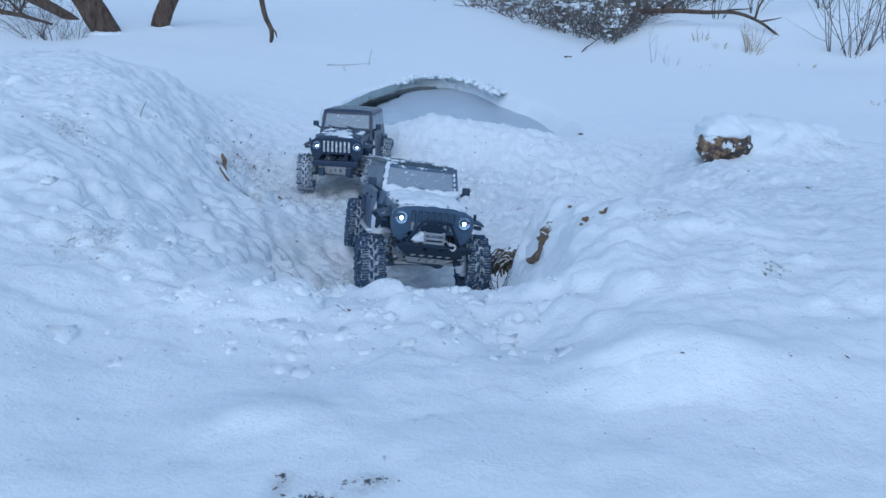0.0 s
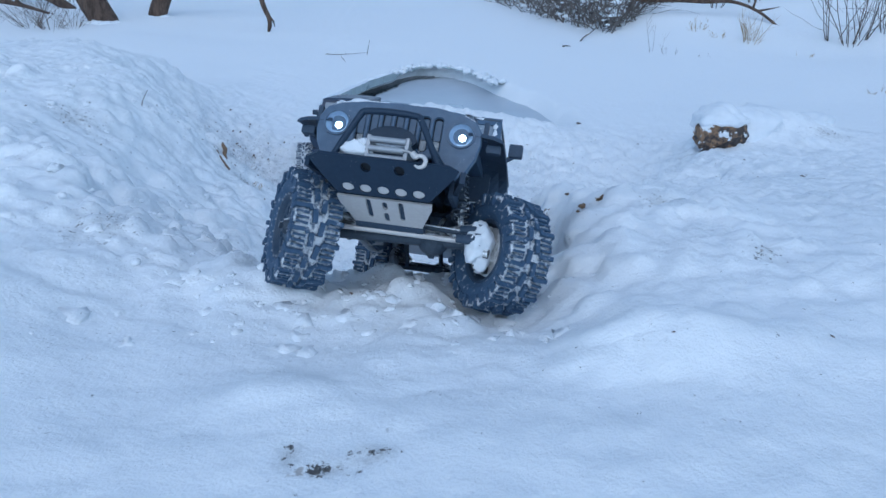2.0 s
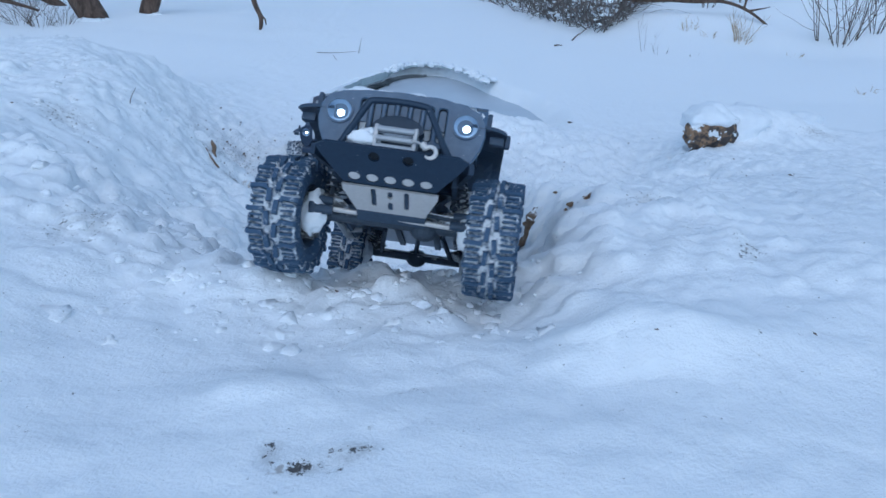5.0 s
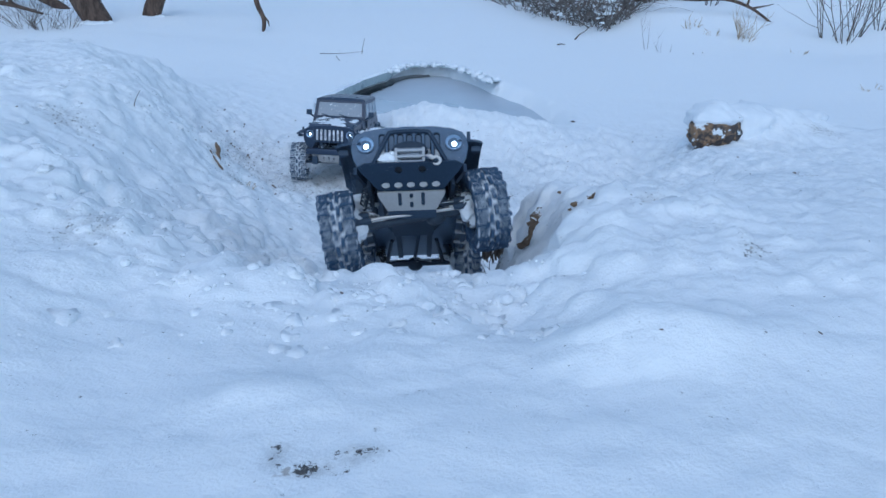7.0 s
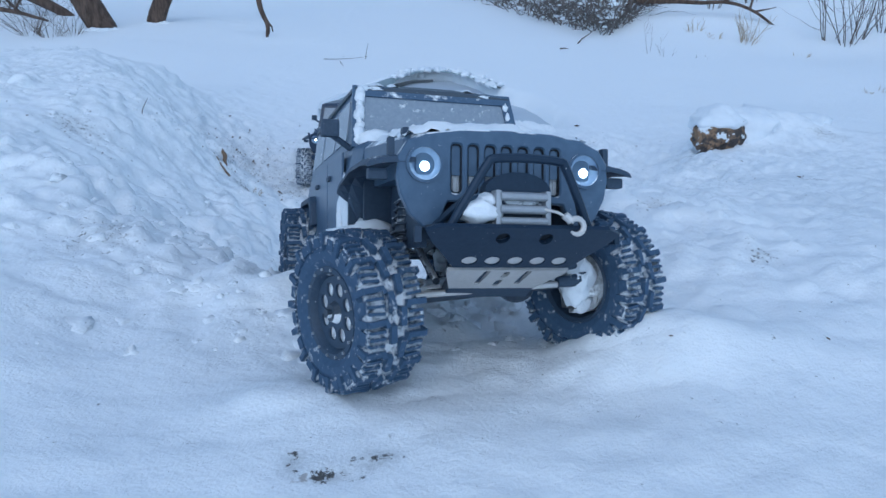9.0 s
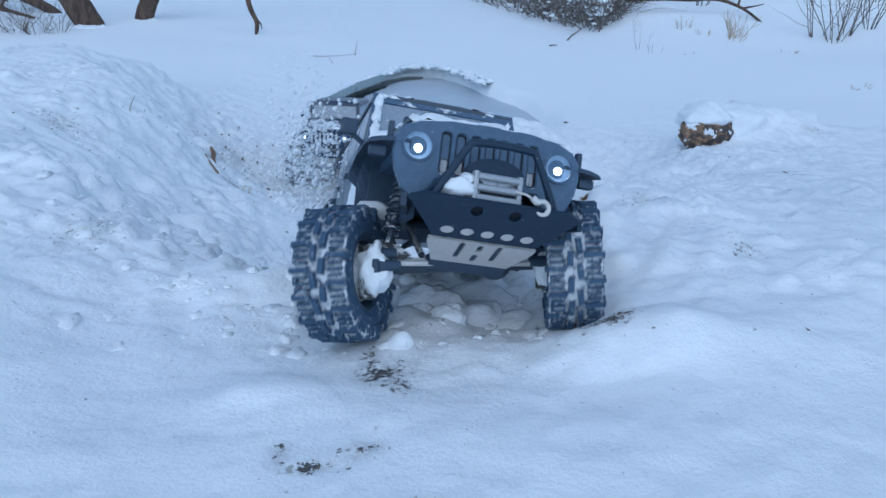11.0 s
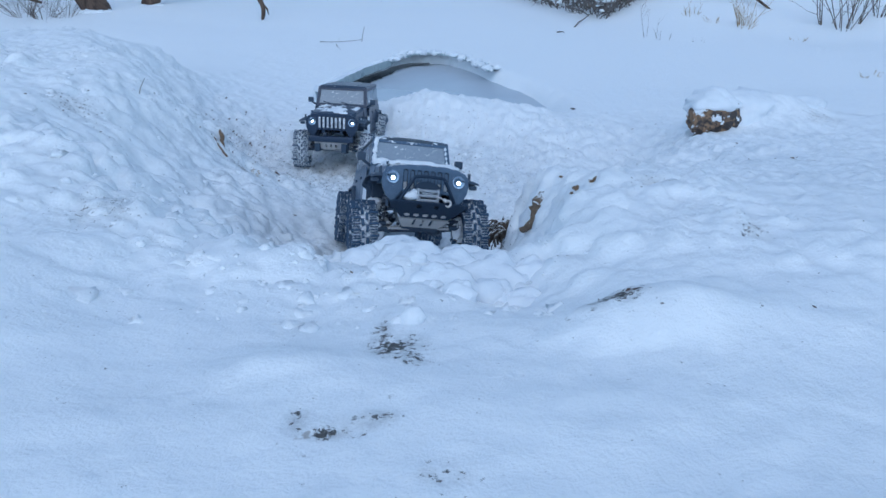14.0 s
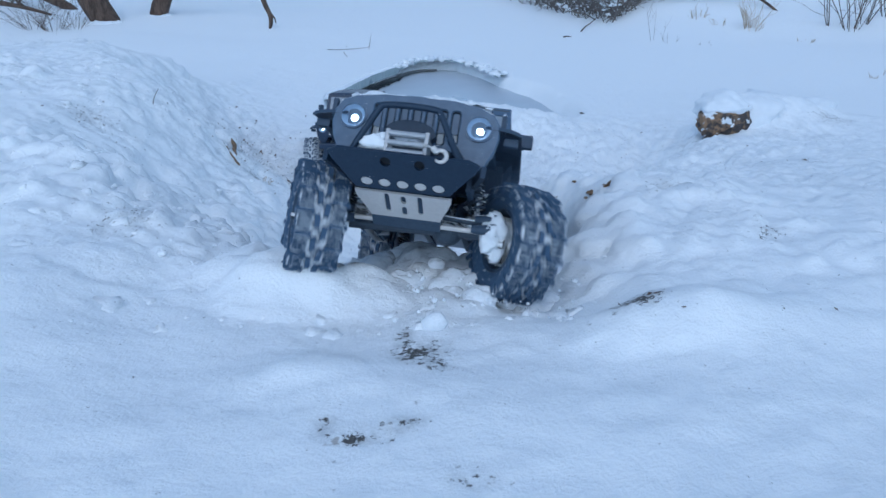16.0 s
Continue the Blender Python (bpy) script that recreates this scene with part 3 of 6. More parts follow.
def wheel_parts(tyre_material):
    """Meshes of a wheel, whose outer side is +x."""
    made = {}
    bm = bmesh.new()
    half = [(0.0, 0.0462), (0.010, 0.0460), (0.0165, 0.0446), (0.0190, 0.0425), (0.0202, 0.0385), (0.0195, 0.0335), (0.0165, 0.0285), (0.0140, 0.0262)]
    lathe(bm, [(-x, r) for x, r in half[:0:-1]] + half, 48)
    count = 16
    pitch = math.tau / count
    for k in range(count):
        for s in (-1, 1):
            a = (k + (0.5 if s > 0 else 0.0)) * pitch
            # a tall lug by the middle, one long shoulder bar, three thin ribs, and the bar's foot on the sidewall
            for x, at, sx, sy, sz, r, skew in ((0.0034, 0.02, 0.0046, 0.0128, 0.0068, 0.0481, 5), (0.0137, 0.40, 0.0150, 0.0040, 0.0072, 0.0472, 3), (0.0078, 0.36, 0.0034, 0.0052, 0.0064, 0.0480, 24),
                                               (0.0133, -0.32, 0.0118, 0.0021, 0.0066, 0.0466, -4), (0.0133, -0.10, 0.0122, 0.0021, 0.0066, 0.0467, -2), (0.0133, 0.13, 0.0118, 0.0021, 0.0066, 0.0466, 0),
                                               (0.0200, 0.40, 0.0034, 0.0042, 0.0100, 0.0448, 0), (0.0192, -0.10, 0.0026, 0.0080, 0.0060, 0.0440, 0)):
                t = Matrix.Rotation(a + at * pitch, 3, "X")
                box(bm, t @ Vector((s * x, 0, r)), (sx, sy, sz), t @ Matrix.Rotation(radians(s * skew), 3, "Z"), 0.86)
    bmesh.ops.transform(bm, matrix=Matrix.Diagonal((1 / 0.90, 1 / 0.87, 1 / 0.87, 1)), verts=bm.verts)
    made["tyre"] = bm
    bm = bmesh.new()
    holes = [ring(0.0172 * math.cos(k * math.tau / 8), 0.0172 * math.sin(k * math.tau / 8), 0.0052, n=14) for k in range(8)]
    plate(bm, ring(0, 0, 0.0262, n=40), holes, 0.002, Matrix.Translation((0.0128, 0, 0)) @ Matrix.Rotation(radians(90), 4, "Y"))
    lathe(bm, [(0.0128, 0.0258), (0.0175, 0.0282), (0.0195, 0.0295), (0.0195, 0.0335), (0.0165, 0.034)], 40)
    lathe(bm, [(0.0128, 0.0262), (-0.004, 0.026), (-0.017, 0.0285), (-0.0195, 0.031), (-0.017, 0.0335)], 40)
    made["rim"] = bm
    bm = bmesh.new()
    lathe(bm, [(0.0142, 0.0), (0.019, 0.0001), (0.019, 0.006), (0.0145, 0.0085)], 14)
    rod(bm, (0.018, 0, 0), (0.0225, 0, 0), 0.0034, seg=6)
    made["hub"] = bm
    bm = bmesh.new()
    for k in range(16):
        a = (k + 0.5) * math.tau / 16
        rod(bm, (0.0185, 0.0315 * math.cos(a), 0.0315 * math.sin(a)), (0.0208, 0.0315 * math.cos(a), 0.0315 * math.sin(a)), 0.0011, seg=6)
    made["bolts"] = bm
    bm = bmesh.new()
    rod(bm, (-0.011, 0, 0), (0.0122, 0, 0), 0.0245, seg=28)
    lump(bm, (-0.011, 0.004, 0.003), 0.016, 6, (0.45, 1.1, 1.1), 3, 0.3)
    made["packed_snow"] = bm
    out = {}
    for name, b in made.items():
        me = bpy.data.meshes.new(name)
        bmesh.ops.transform(b, matrix=Matrix.Diagonal((0.90, 0.87, 0.87, 1)), verts=b.verts)
        b.to_mesh(me)
        b.free()
        me.materials.append({"tyre": tyre_material, "rim": M_BLACK, "hub": M_GREY, "bolts": M_STEEL, "packed_snow": M_HUB}[name])
        if name in ("packed_snow",):
            me.polygons.foreach_set("use_smooth", [False] * len(me.polygons))
        out[name] = me
    return out


def wheel(parent, meshes, m):
    ob = new("wheel", meshes["rim"])
    ob.parent = parent
    ob.matrix_local = m
    for name, label in (("tyre", "chunky black tyre packed with snow"), ("hub", ""), ("bolts", "steel bolts"), ("packed_snow", "snow packed inside the rim")):
        p = new(name, meshes[name])
        p.parent = ob
        tagged(p, label=label)
    return ob


HUBS = ((-0.089, 0.045, -0.081, 180), (0.089, 0.045, -0.081, 0), (-0.084, 0.355, -0.056, 180), (0.084, 0.355, -0.056, 0))


def crawler(label, paint, roof_paint, tyre_material, winch):
    root = tagged(new("crawler_truck"), label, "model truck")

    # hood
    bm = bmesh.new()
    sections = []
    for i in range(9):
        y = -0.002 + 0.14 * i / 8
        w = 0.060 + 0.007 * i / 8
        if i == 0:
            w -= 0.003
        drop = 0.004 if i == 0 else 0.0
        sections.append([(-w, y, -0.006)] + [(-w * c, y, hood_top(w * c, y) - drop - (0.004 if abs(c) == 1 else 0)) for c in (1, 0.93, 0.7, 0.4, 0.12, -0.12, -0.4, -0.7, -0.93, -1)] + [(w, y, -0.006)])
    loft(bm, sections)
    hood = part("hood", bm, paint, root, smooth=False)
    for s in (-1, 1):
        bm = bmesh.new()
        box(bm, (s * 0.058, 0.022, 0.0235), (0.004, 0.008, 0.004), bevel=0.001)
        part("hood_latch", bm, M_BLACK, hood)
    bm = bmesh.new()
    snow_sheet(bm, hood_top, -0.060, 0.060, 0.004, 0.135, 3 if winch else 8, 0.34 if winch else -0.12, 0.009, edge=0.006)
    part("snow_patch", bm, M_LOOSE, hood, "thin lying snow", True)

    # grille with headlights
    bm = bmesh.new()
    half = [(0.0, 0.0225), (0.03, 0.0218), (0.052, 0.0185), (0.063, 0.0135), (0.0685, 0.005), (0.0695, -0.006), (0.067, -0.018), (0.061, -0.030), (0.053, -0.0375), (0.046, -0.037), (0.041, -0.029), (0.038, -0.022)]
    outline = half + [(-x, z) for x, z in half[:0:-1]]
    holes = [slot((k - 3) * 0.0108, -0.002, 0.0072, 0.030, 0.0026) for k in range(7)] + [ring(s * 0.0525, 0, 0.0102, n=24) for s in (-1, 1)]
    plate(bm, outline, holes, 0.007, Matrix.Translation((0, 0.002, 0)) @ XZ)
    bmesh.ops.bevel(bm, geom=[e for e in bm.edges if e.is_manifold and e.calc_face_angle(0) > 1.0], offset=0.0009, segments=1, affect="EDGES")
    grille = part("grille", bm, paint, root)
    # near-black rings put the shade of the slot edges into colour
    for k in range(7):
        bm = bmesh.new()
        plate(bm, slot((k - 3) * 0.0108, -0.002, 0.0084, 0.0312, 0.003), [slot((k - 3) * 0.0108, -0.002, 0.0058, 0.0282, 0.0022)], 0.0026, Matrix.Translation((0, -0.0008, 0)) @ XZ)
        part("slot_rim", bm, M_RECESS_SHADE, grille)
    bm = bmesh.new()
    box(bm, (0, 0.001, -0.002), (0.078, 0.002, 0.034))
    for k in range(30):
        box(bm, (-0.0385 + 0.077 * k / 29, -0.0004, -0.002), (0.0009, 0.001, 0.033))
    part("grille_mesh", bm, M_MESH if winch else M_CHROME, grille, "pale mesh behind the slots")
    for s in (-1, 1):
        bm = bmesh.new()
        lathe(bm, [(0.0010 - 0.0062 * (r / 0.0101) ** 2, r) for r in (0.0001, 0.002, 0.004, 0.006, 0.008, 0.0092, 0.0101)], 28)
        bmesh.ops.transform(bm, matrix=Matrix.Translation((s * 0.0525, 0, 0)) @ Matrix.Rotation(radians(90), 4, "Z"), verts=bm.verts)
        lens = part("headlight", bm, M_HALO, root, "lit round headlight", True)
        bm = bmesh.new()
        plate(bm, ring(s * 0.0525, 0, 0.0114, n=28), [ring(s * 0.0525, 0, 0.0098, n=28)], 0.003, Matrix.Translation((0, -0.0035, 0)) @ XZ)
        part("bezel", bm, paint, lens)
        bm = bmesh.new()
        bmesh.ops.create_uvsphere(bm, u_segments=12, v_segments=8, radius=0.0030, matrix=Matrix.Translation((s * 0.0525 + 0.0008, -0.0022, -0.0012)) @ Matrix.Diagonal((1, 0.8, 1, 1)))
        part("bulb", bm, M_LAMP, lens, "bright white lamp", True)

    # tub, cab and roof
    bm = bmesh.new()
    loft(bm, [[(-w + 0.012, y, -0.028), (-w + 0.004, y, -0.050), (-w, y, -0.050), (-w - 0.001, y, -0.02), (-w - 0.0015, y, 0.012), (-w + 0.002, y, 0.031), (w - 0.002, y, 0.031), (w + 0.0015, y, 0.012), (w + 0.001, y, -0.02), (w, y, -0.050), (w - 0.004, y, -0.050), (w - 0.012, y, -0.028)] for y, w in ((0.112, 0.0665), (0.137, 0.0715), (0.2, 0.0745), (0.32, 0.0745), (0.39, 0.0735), (0.398, 0.071))])
    bmesh.ops.bevel(bm, geom=[e for e in bm.edges if e.is_manifold and e.calc_face_angle(0) > 1.0], offset=0.002, segments=2, affect="EDGES")
    tub = part("body_tub", bm, paint, root)
    bm = bmesh.new()
    bottom = [(-0.0705, 0.139), (0.0705, 0.139), (0.0715, 0.395), (-0.0715, 0.395)]
    top = [(-0.0655, 0.1615), (0.0655, 0.1615), (0.0655, 0.388), (-0.0655, 0.388)]
    loft(bm, [[(x, y, 0.030) for x, y in bottom], [(x, y, 0.0785) for x, y in top]])
    bmesh.ops.bevel(bm, geom=[e for e in bm.edges if abs(e.verts[0].co.z - e.verts[1].co.z) > 0.02], offset=0.004, segments=3, affect="EDGES")
    cab = part("cab", bm, paint, root)
    bm = bmesh.new()
    loft(bm, [[(-w, y, 0.0775), (-w, y, 0.0805), (-w + 0.005, y, 0.0845 - d), (-0.02, y, 0.0865 - d), (0.02, y, 0.0865 - d), (w - 0.005, y, 0.0845 - d), (w, y, 0.0805), (w, y, 0.0775)] for y, w, d in ((0.156, 0.0660, 0.004), (0.166, 0.0672, 0.0), (0.28, 0.068, -0.001), (0.38, 0.067, 0.0), (0.3935, 0.0655, 0.004))])
    roof = part("roof", bm, roof_paint, root, "roof dusted with snow")
    if winch:
        bm = bmesh.new()
        snow_sheet(bm, lambda x, y: 0.0855 - 0.0012 * (x / 0.06) ** 2, -0.064, 0.064, 0.160, 0.388, 21, -0.10, 0.005, 0.0028, 0.006, 85, 26)
        part("snow_patch", bm, M_LOOSE, roof, "thin lying snow", True)
    for k in range(4):
        bm = bmesh.new()
        box(bm, (-0.036 + 0.024 * k, 0.285, 0.0862), (0.006, 0.15, 0.0025), bevel=0.001)
        part("roof_rib", bm, roof_paint, roof)

    # windscreen lies on the slope between cowl and roof
    lean = math.atan2(0.0205, 0.0490)
    slope = Matrix.Translation((0, 0.1385, 0.0305)) @ Matrix.Rotation(-lean, 4, "X") @ XZ
    bm = bmesh.new()
    trap = lambda w0, w1, z0, z1: [(-w0, z0), (w0, z0), (w1, z1), (-w1, z1)]
    plate(bm, trap(0.0715, 0.0675, -0.002, 0.0555), [trap(0.0625, 0.0595, 0.0065, 0.0460)], 0.0025, slope)
    screen = part("windscreen_frame", bm, paint, root)
    bm = bmesh.new()
    plate(bm, trap(0.0627, 0.0597, 0.0063, 0.0462), [], 0.0008, slope)
    part("windscreen", bm, M_GLASS, screen, "frosty windscreen")
    if winch:
        for k, (u, v, r, squash) in enumerate([(-0.062 + 0.0090 * i, 0.0035 + 0.0012 * (i % 3), 0.0042 + 0.0012 * ((i * 7) % 4), (1.9, 0.7, 0.9)) for i in range(15)] + [(-0.0655 + 0.0035 * i / 8, 0.004 + 0.0055 * i, 0.0030 + 0.0007 * ((i * 5) % 3), (1.0, 0.5, 1.5)) for i in range(9)] + [(0.0650 - 0.0035 * i / 5, 0.006 + 0.009 * i, 0.0022, (1.0, 0.5, 1.8)) for i in range(5)] + [(-0.058, 0.0530, 0.0034, (1.4, 0.5, 0.7)), (-0.049, 0.0535, 0.0026, (2.6, 0.5, 0.6)), (-0.020, 0.0540, 0.0024, (3.4, 0.4, 0.5)), (0.012, 0.0540, 0.0020, (2.6, 0.4, 0.5)), (0.045, 0.0530, 0.0026, (2.2, 0.5, 0.6))]):
            bm = bmesh.new()
            lump(bm, slope @ Vector((u, v, 0.0025)), r, 60 + k, squash, 2, 0.6)
            part("snow_crust", bm, M_LOOSE, screen, "snow crusted on the frame", True)
    for s, a in ((-0.028, 12), (0.022, 12)):
        bm = bmesh.new()
        m = slope @ Matrix.Translation((s, 0.004, 0.003)) @ Matrix.Rotation(radians(-a), 4, "Z")
        rod(bm, m @ Vector((0.024, 0.0, 0)), m @ Vector((-0.024, 0.002, 0.0005)), 0.0011, seg=6)
        rod(bm, m @ Vector((0.024, -0.004, 0)), m @ Vector((0.0, 0.001, 0.0008)), 0.0014, seg=6)
        part("wiper", bm, M_BLACK, screen)
    for s in (-1, 1):
        wall = Matrix.Translation((s * 0.0708, 0, 0.031)) @ Matrix.Rotation(radians(s * -6.0), 4, "Y") @ Matrix.Rotation(radians(90), 4, "Z") @ XZ
        for y0, y1 in ((0.166, 0.225), (0.233, 0.300), (0.310, 0.378)):
            bm = bmesh.new()
            plate(bm, slot((y0 + y1) / 2, 0.0240, y1 - y0, 0.033, 0.004), [], 0.0012, wall @ Matrix.Translation((0, 0, -s * 0.0003 - (0.0012 if s < 0 else 0.0))))
            part("side_window", bm, M_GLASS, cab, "frosty side window")
        for y0, y1 in ((0.150, 0.228), (0.231, 0.305)):
            bm = bmesh.new()
            box(bm, (s * 0.0758, (y0 + y1) / 2, -0.010), (0.002, y1 - y0, 0.074), bevel=0.0008)
            door = part("door", bm, paint, tub)
            bm = bmesh.new()
            box(bm, (s * 0.0778, y1 - 0.014, 0.012), (0.003, 0.014, 0.004), bevel=0.001)
            part("door_handle", bm, M_BLACK, door)
        bm = bmesh.new()
        box(bm, (s * 0.0870, 0.146, 0.0445), (0.0145, 0.008, 0.0140), bevel=0.0025)
        rod(bm, (s * 0.070, 0.150, 0.030), (s * 0.086, 0.147, 0.040), 0.0025)
        part("mirror", bm, M_BLACK, root, "black wing mirror")
        # flares
        bm = bmesh.new()
        arch = [(-0.004, -0.001), (0.004, 0.0015), (0.020, 0.003), (0.060, 0.003), (0.080, 0.000), (0.094, -0.010), (0.104, -0.026), (0.109, -0.044)]
        loft(bm, [[(s * x, y, (z if z > -0.001 else z * k) + up) for y, z in arch] + [(s * x, y - 0.0012, (z if z > -0.001 else z * k) + up - t) for y, z in arch[::-1]] for x, up, t, k in ((0.058, 0.0045, 0.003, 0.9), (0.070, 0.0045, 0.0035, 0.8), (0.079, 0.003, 0.0035, 0.35), (0.085, 0.001, 0.0035, 0.2), (0.087, -0.001, 0.002, 0.15))])
        flare = part("fender_flare", bm, M_BLACK, root, "black plastic fender dusted with snow")
        bm = bmesh.new()
        box(bm, (s * 0.0712, 0.004, 0.008), (0.004, 0.006, 0.016), bevel=0.001)
        part("flare_bracket", bm, M_BLACK, flare)
        for name, pts in (("rear_flare", [(0.298, -0.024), (0.308, -0.002), (0.32, 0.005), (0.385, 0.005), (0.398, -0.006), (0.404, -0.022), (0.400, -0.024), (0.394, -0.009), (0.382, 0.0005), (0.322, 0.0005), (0.312, -0.006), (0.302, -0.026)]),):
            bm = bmesh.new()
            loft(bm, [[(s * x, y, z + dz) for y, z in pts] for x, dz in ((0.062, 0.001), (0.074, 0.001), (0.0815, 0.0), (0.0832, -0.0015))])
            part(name, bm, M_BLACK, root)
        bm = bmesh.new()
        box(bm, (s * 0.079, 0.006, -0.006), (0.012, 0.008, 0.007), bevel=0.002)
        part("marker_lamp", bm, M_BLACK, root)
        # inner wheel arches
        for k, (x, y, z, r, squash) in enumerate([(0.068, 0.092, -0.040, 0.019, (1.2, 0.8, 0.62))] + [(0.0765, 0.122 + 0.009 * k, -0.034 + 0.012 * (k % 3), 0.010, (0.22, 0.9, 1.5)) for k in range(5)]):
            bm = bmesh.new()
            lump(bm, (s * x, y, z), r, 20 + k + s, squash, 3, 0.6)
            part("snow_clump", bm, M_LOOSE, tub, "snow stuck along the body side", True)
        bm = bmesh.new()
        box(bm, (s * 0.050, 0.058, -0.022), (0.004, 0.105, 0.055))
        box(bm, (s * 0.0620, 0.1085, -0.022), (0.033, 0.004, 0.060))
        box(bm, (s * 0.0585, 0.086, -0.020), (0.026, 0.004, 0.058))
        part("inner_fender", bm, M_BLACK, root)
        bm = bmesh.new()
        tube(bm, [(s * 0.070, 0.125, -0.047), (s * 0.080, 0.14, -0.048), (s * 0.081, 0.29, -0.048), (s * 0.070, 0.30, -0.047)], 0.0038)
        for y in (0.16, 0.21, 0.26):
            rod(bm, (s * 0.060, y, -0.045), (s * 0.080, y, -0.048), 0.003)
        part("rock_slider", bm, M_ALU if winch else M_BLACK, root, "pale side bar")
        bm = bmesh.new()
        box(bm, (s * 0.024, 0.2, -0.024), (0.008, 0.40, 0.014), bevel=0.001)
        part("chassis_rail", bm, M_BLACK, root)
        # shocks with coil springs
        for y0, lean_y in ((0.04, 0.012), (0.345, -0.01)):
            bm = bmesh.new()
            a, b = Vector((s * 0.048, y0 + lean_y, -0.012)), Vector((s * 0.058, y0, -0.066 if y0 < 0.1 else -0.046))
            rod(bm, a, a.lerp(b, 0.55), 0.0055, seg=12)
            rod(bm, a.lerp(b, 0.5), b, 0.0026, seg=8)
            q = (b - a).to_track_quat("Z", "Y")
            tube(bm, [a.lerp(b, 0.12 + 0.76 * k / 56) + q @ Vector((0.0072 * math.cos(k * 0.9), 0.0072 * math.sin(k * 0.9), 0)) for k in range(57)], 0.0011, 5)
            part("shock_absorber", bm, M_GREY, root, "coil spring shock absorber")

    # front and rear axles with links, each built round its own middle
    axles = []
    for y, name, away in ((0.045, "front_axle", 1), (0.355, "rear_axle", -1)):
        bm = bmesh.new()
        rod(bm, (-0.072, 0, 0.004), (0.072, 0, 0.004), 0.0058, seg=14)
        bmesh.ops.create_uvsphere(bm, u_segments=16, v_segments=10, radius=0.0118, matrix=Matrix.Translation((0.028 if away > 0 else 0.0, 0.003, 0.003)) @ Matrix.Diagonal((1.15, 1.0, 1.0, 1)))
        axle = part(name, bm, M_GREY, root, "snowy axle housing")
        axle.location = (0, y, -0.081 if away > 0 else -0.056)
        for s in (-1, 1):
            bm = bmesh.new()
            box(bm, (s * 0.070, 0, 0.001), (0.012, 0.020, 0.036), bevel=0.003)
            rod(bm, (s * 0.072, 0, 0.020), (s * 0.072, 0, -0.020), 0.006)
            rod(bm, (s * 0.064, -0.012, -0.004), (s * 0.078, -0.014, -0.006), 0.004)
            lump(bm, (s * 0.058, -0.004, 0.012), 0.012, 3 + s, (1.5, 0.8, 0.7), 2)
            part("knuckle", bm, M_KNUCKLE, axle, "steering knuckle caked with snow")
            bm = bmesh.new()
            lump(bm, (s * 0.0685, -0.009, 0.002), 0.0200, 30 + s, (0.60, 0.58, 0.98), 4, 0.30)
            part("snow_cake", bm, M_LOOSE, axle, "snow caked on the knuckle", True)
            for p, q, r in (((s * 0.046, 0, 0.000), (s * 0.034, away * 0.120, 0.046), 0.0030), ((s * 0.030, 0, 0.012), (s * 0.022, away * 0.100, 0.052), 0.0026)) if away > 0 else (((s * 0.046, 0, 0.004), (s * 0.034, -0.090, 0.016), 0.0030),):
                bm = bmesh.new()
                rod(bm, p, q, r)
                part("link", bm, M_GREY, axle)
        for p, q, r in (((-0.064, -0.016, 0.006), (0.064, -0.016, 0.002), 0.0022), ((-0.02, -0.010, 0.016), (0.058, -0.012, 0.010), 0.0024)) if away > 0 else ():
            bm = bmesh.new()
            rod(bm, p, q, r)
            part("steering_rod", bm, M_ALU if r < 0.0023 else M_GREY, axle, "steel steering rod")
        if away > 0:
            for s in (-1, 1):
                for y0, z0, end in ((-0.017, 0.004, 0.050), (-0.012, 0.013, 0.052)):
                    bm = bmesh.new()
                    rod(bm, (s * 0.066, y0, z0), (s * end, y0, z0), 0.0050, 0.0036, 12)
                    rod(bm, (s * 0.068, y0, z0 - 0.005), (s * 0.068, y0, z0 + 0.005), 0.0042, seg=10)
                    part("rod_end", bm, M_BLACK, axle, "black plastic rod end")
        axles.append(axle)
    bm = bmesh.new()
    box(bm, (0, 0.2, -0.030), (0.06, 0.10, 0.016), bevel=0.004)
    rod(bm, (0.024, 0.06, -0.072), (0.008, 0.15, -0.036), 0.0032)
    rod(bm, (0.0, 0.34, -0.048), (0.008, 0.25, -0.032), 0.0028)
    part("gearbox", bm, M_BLACK, root)
    bm = bmesh.new()
    loft(bm, [[(x, y, z) for x, z in ((-0.040, -0.032), (-0.030, -0.042), (0.030, -0.042), (0.040, -0.032), (0.030, -0.038), (-0.030, -0.038))] for y in (0.11, 0.215)])
    part("belly_plate", bm, M_BLACK, root, "scratched black belly plate")
    bm = bmesh.new()
    box(bm, (0, 0.408, -0.012), (0.13, 0.016, 0.016), bevel=0.003)
    box(bm, (0, 0.398, -0.014), (0.05, 0.02, 0.012))
    part("rear_bumper", bm, M_BLACK, root)
    for s in (-1, 1):
        bm = bmesh.new()
        box(bm, (s * 0.064, 0.4005, 0.0), (0.012, 0.006, 0.02), bevel=0.0015)
        part("tail_light", bm, M_BLACK, root)

    # front bumper
    face = Matrix.Translation((0, -0.0369, -0.0365)) @ Matrix.Rotation(radians(47.5), 4, "X") @ XZ
    bm = bmesh.new()
    if winch:
        out = [(-0.060, -0.004), (-0.052, 0.0), (0.052, 0.0), (0.060, -0.004), (0.056, -0.011), (0.0375, -0.0335), (-0.0375, -0.0335), (-0.056, -0.011)]
        plate(bm, out, [ring(s * 0.0135, -0.0085, 0.0043, n=16) for s in (-1, 1)] + [ring((k - 2) * 0.0144, -0.0280, 0.0050, 0.0038, 16) for k in range(5)], 0.003, face)
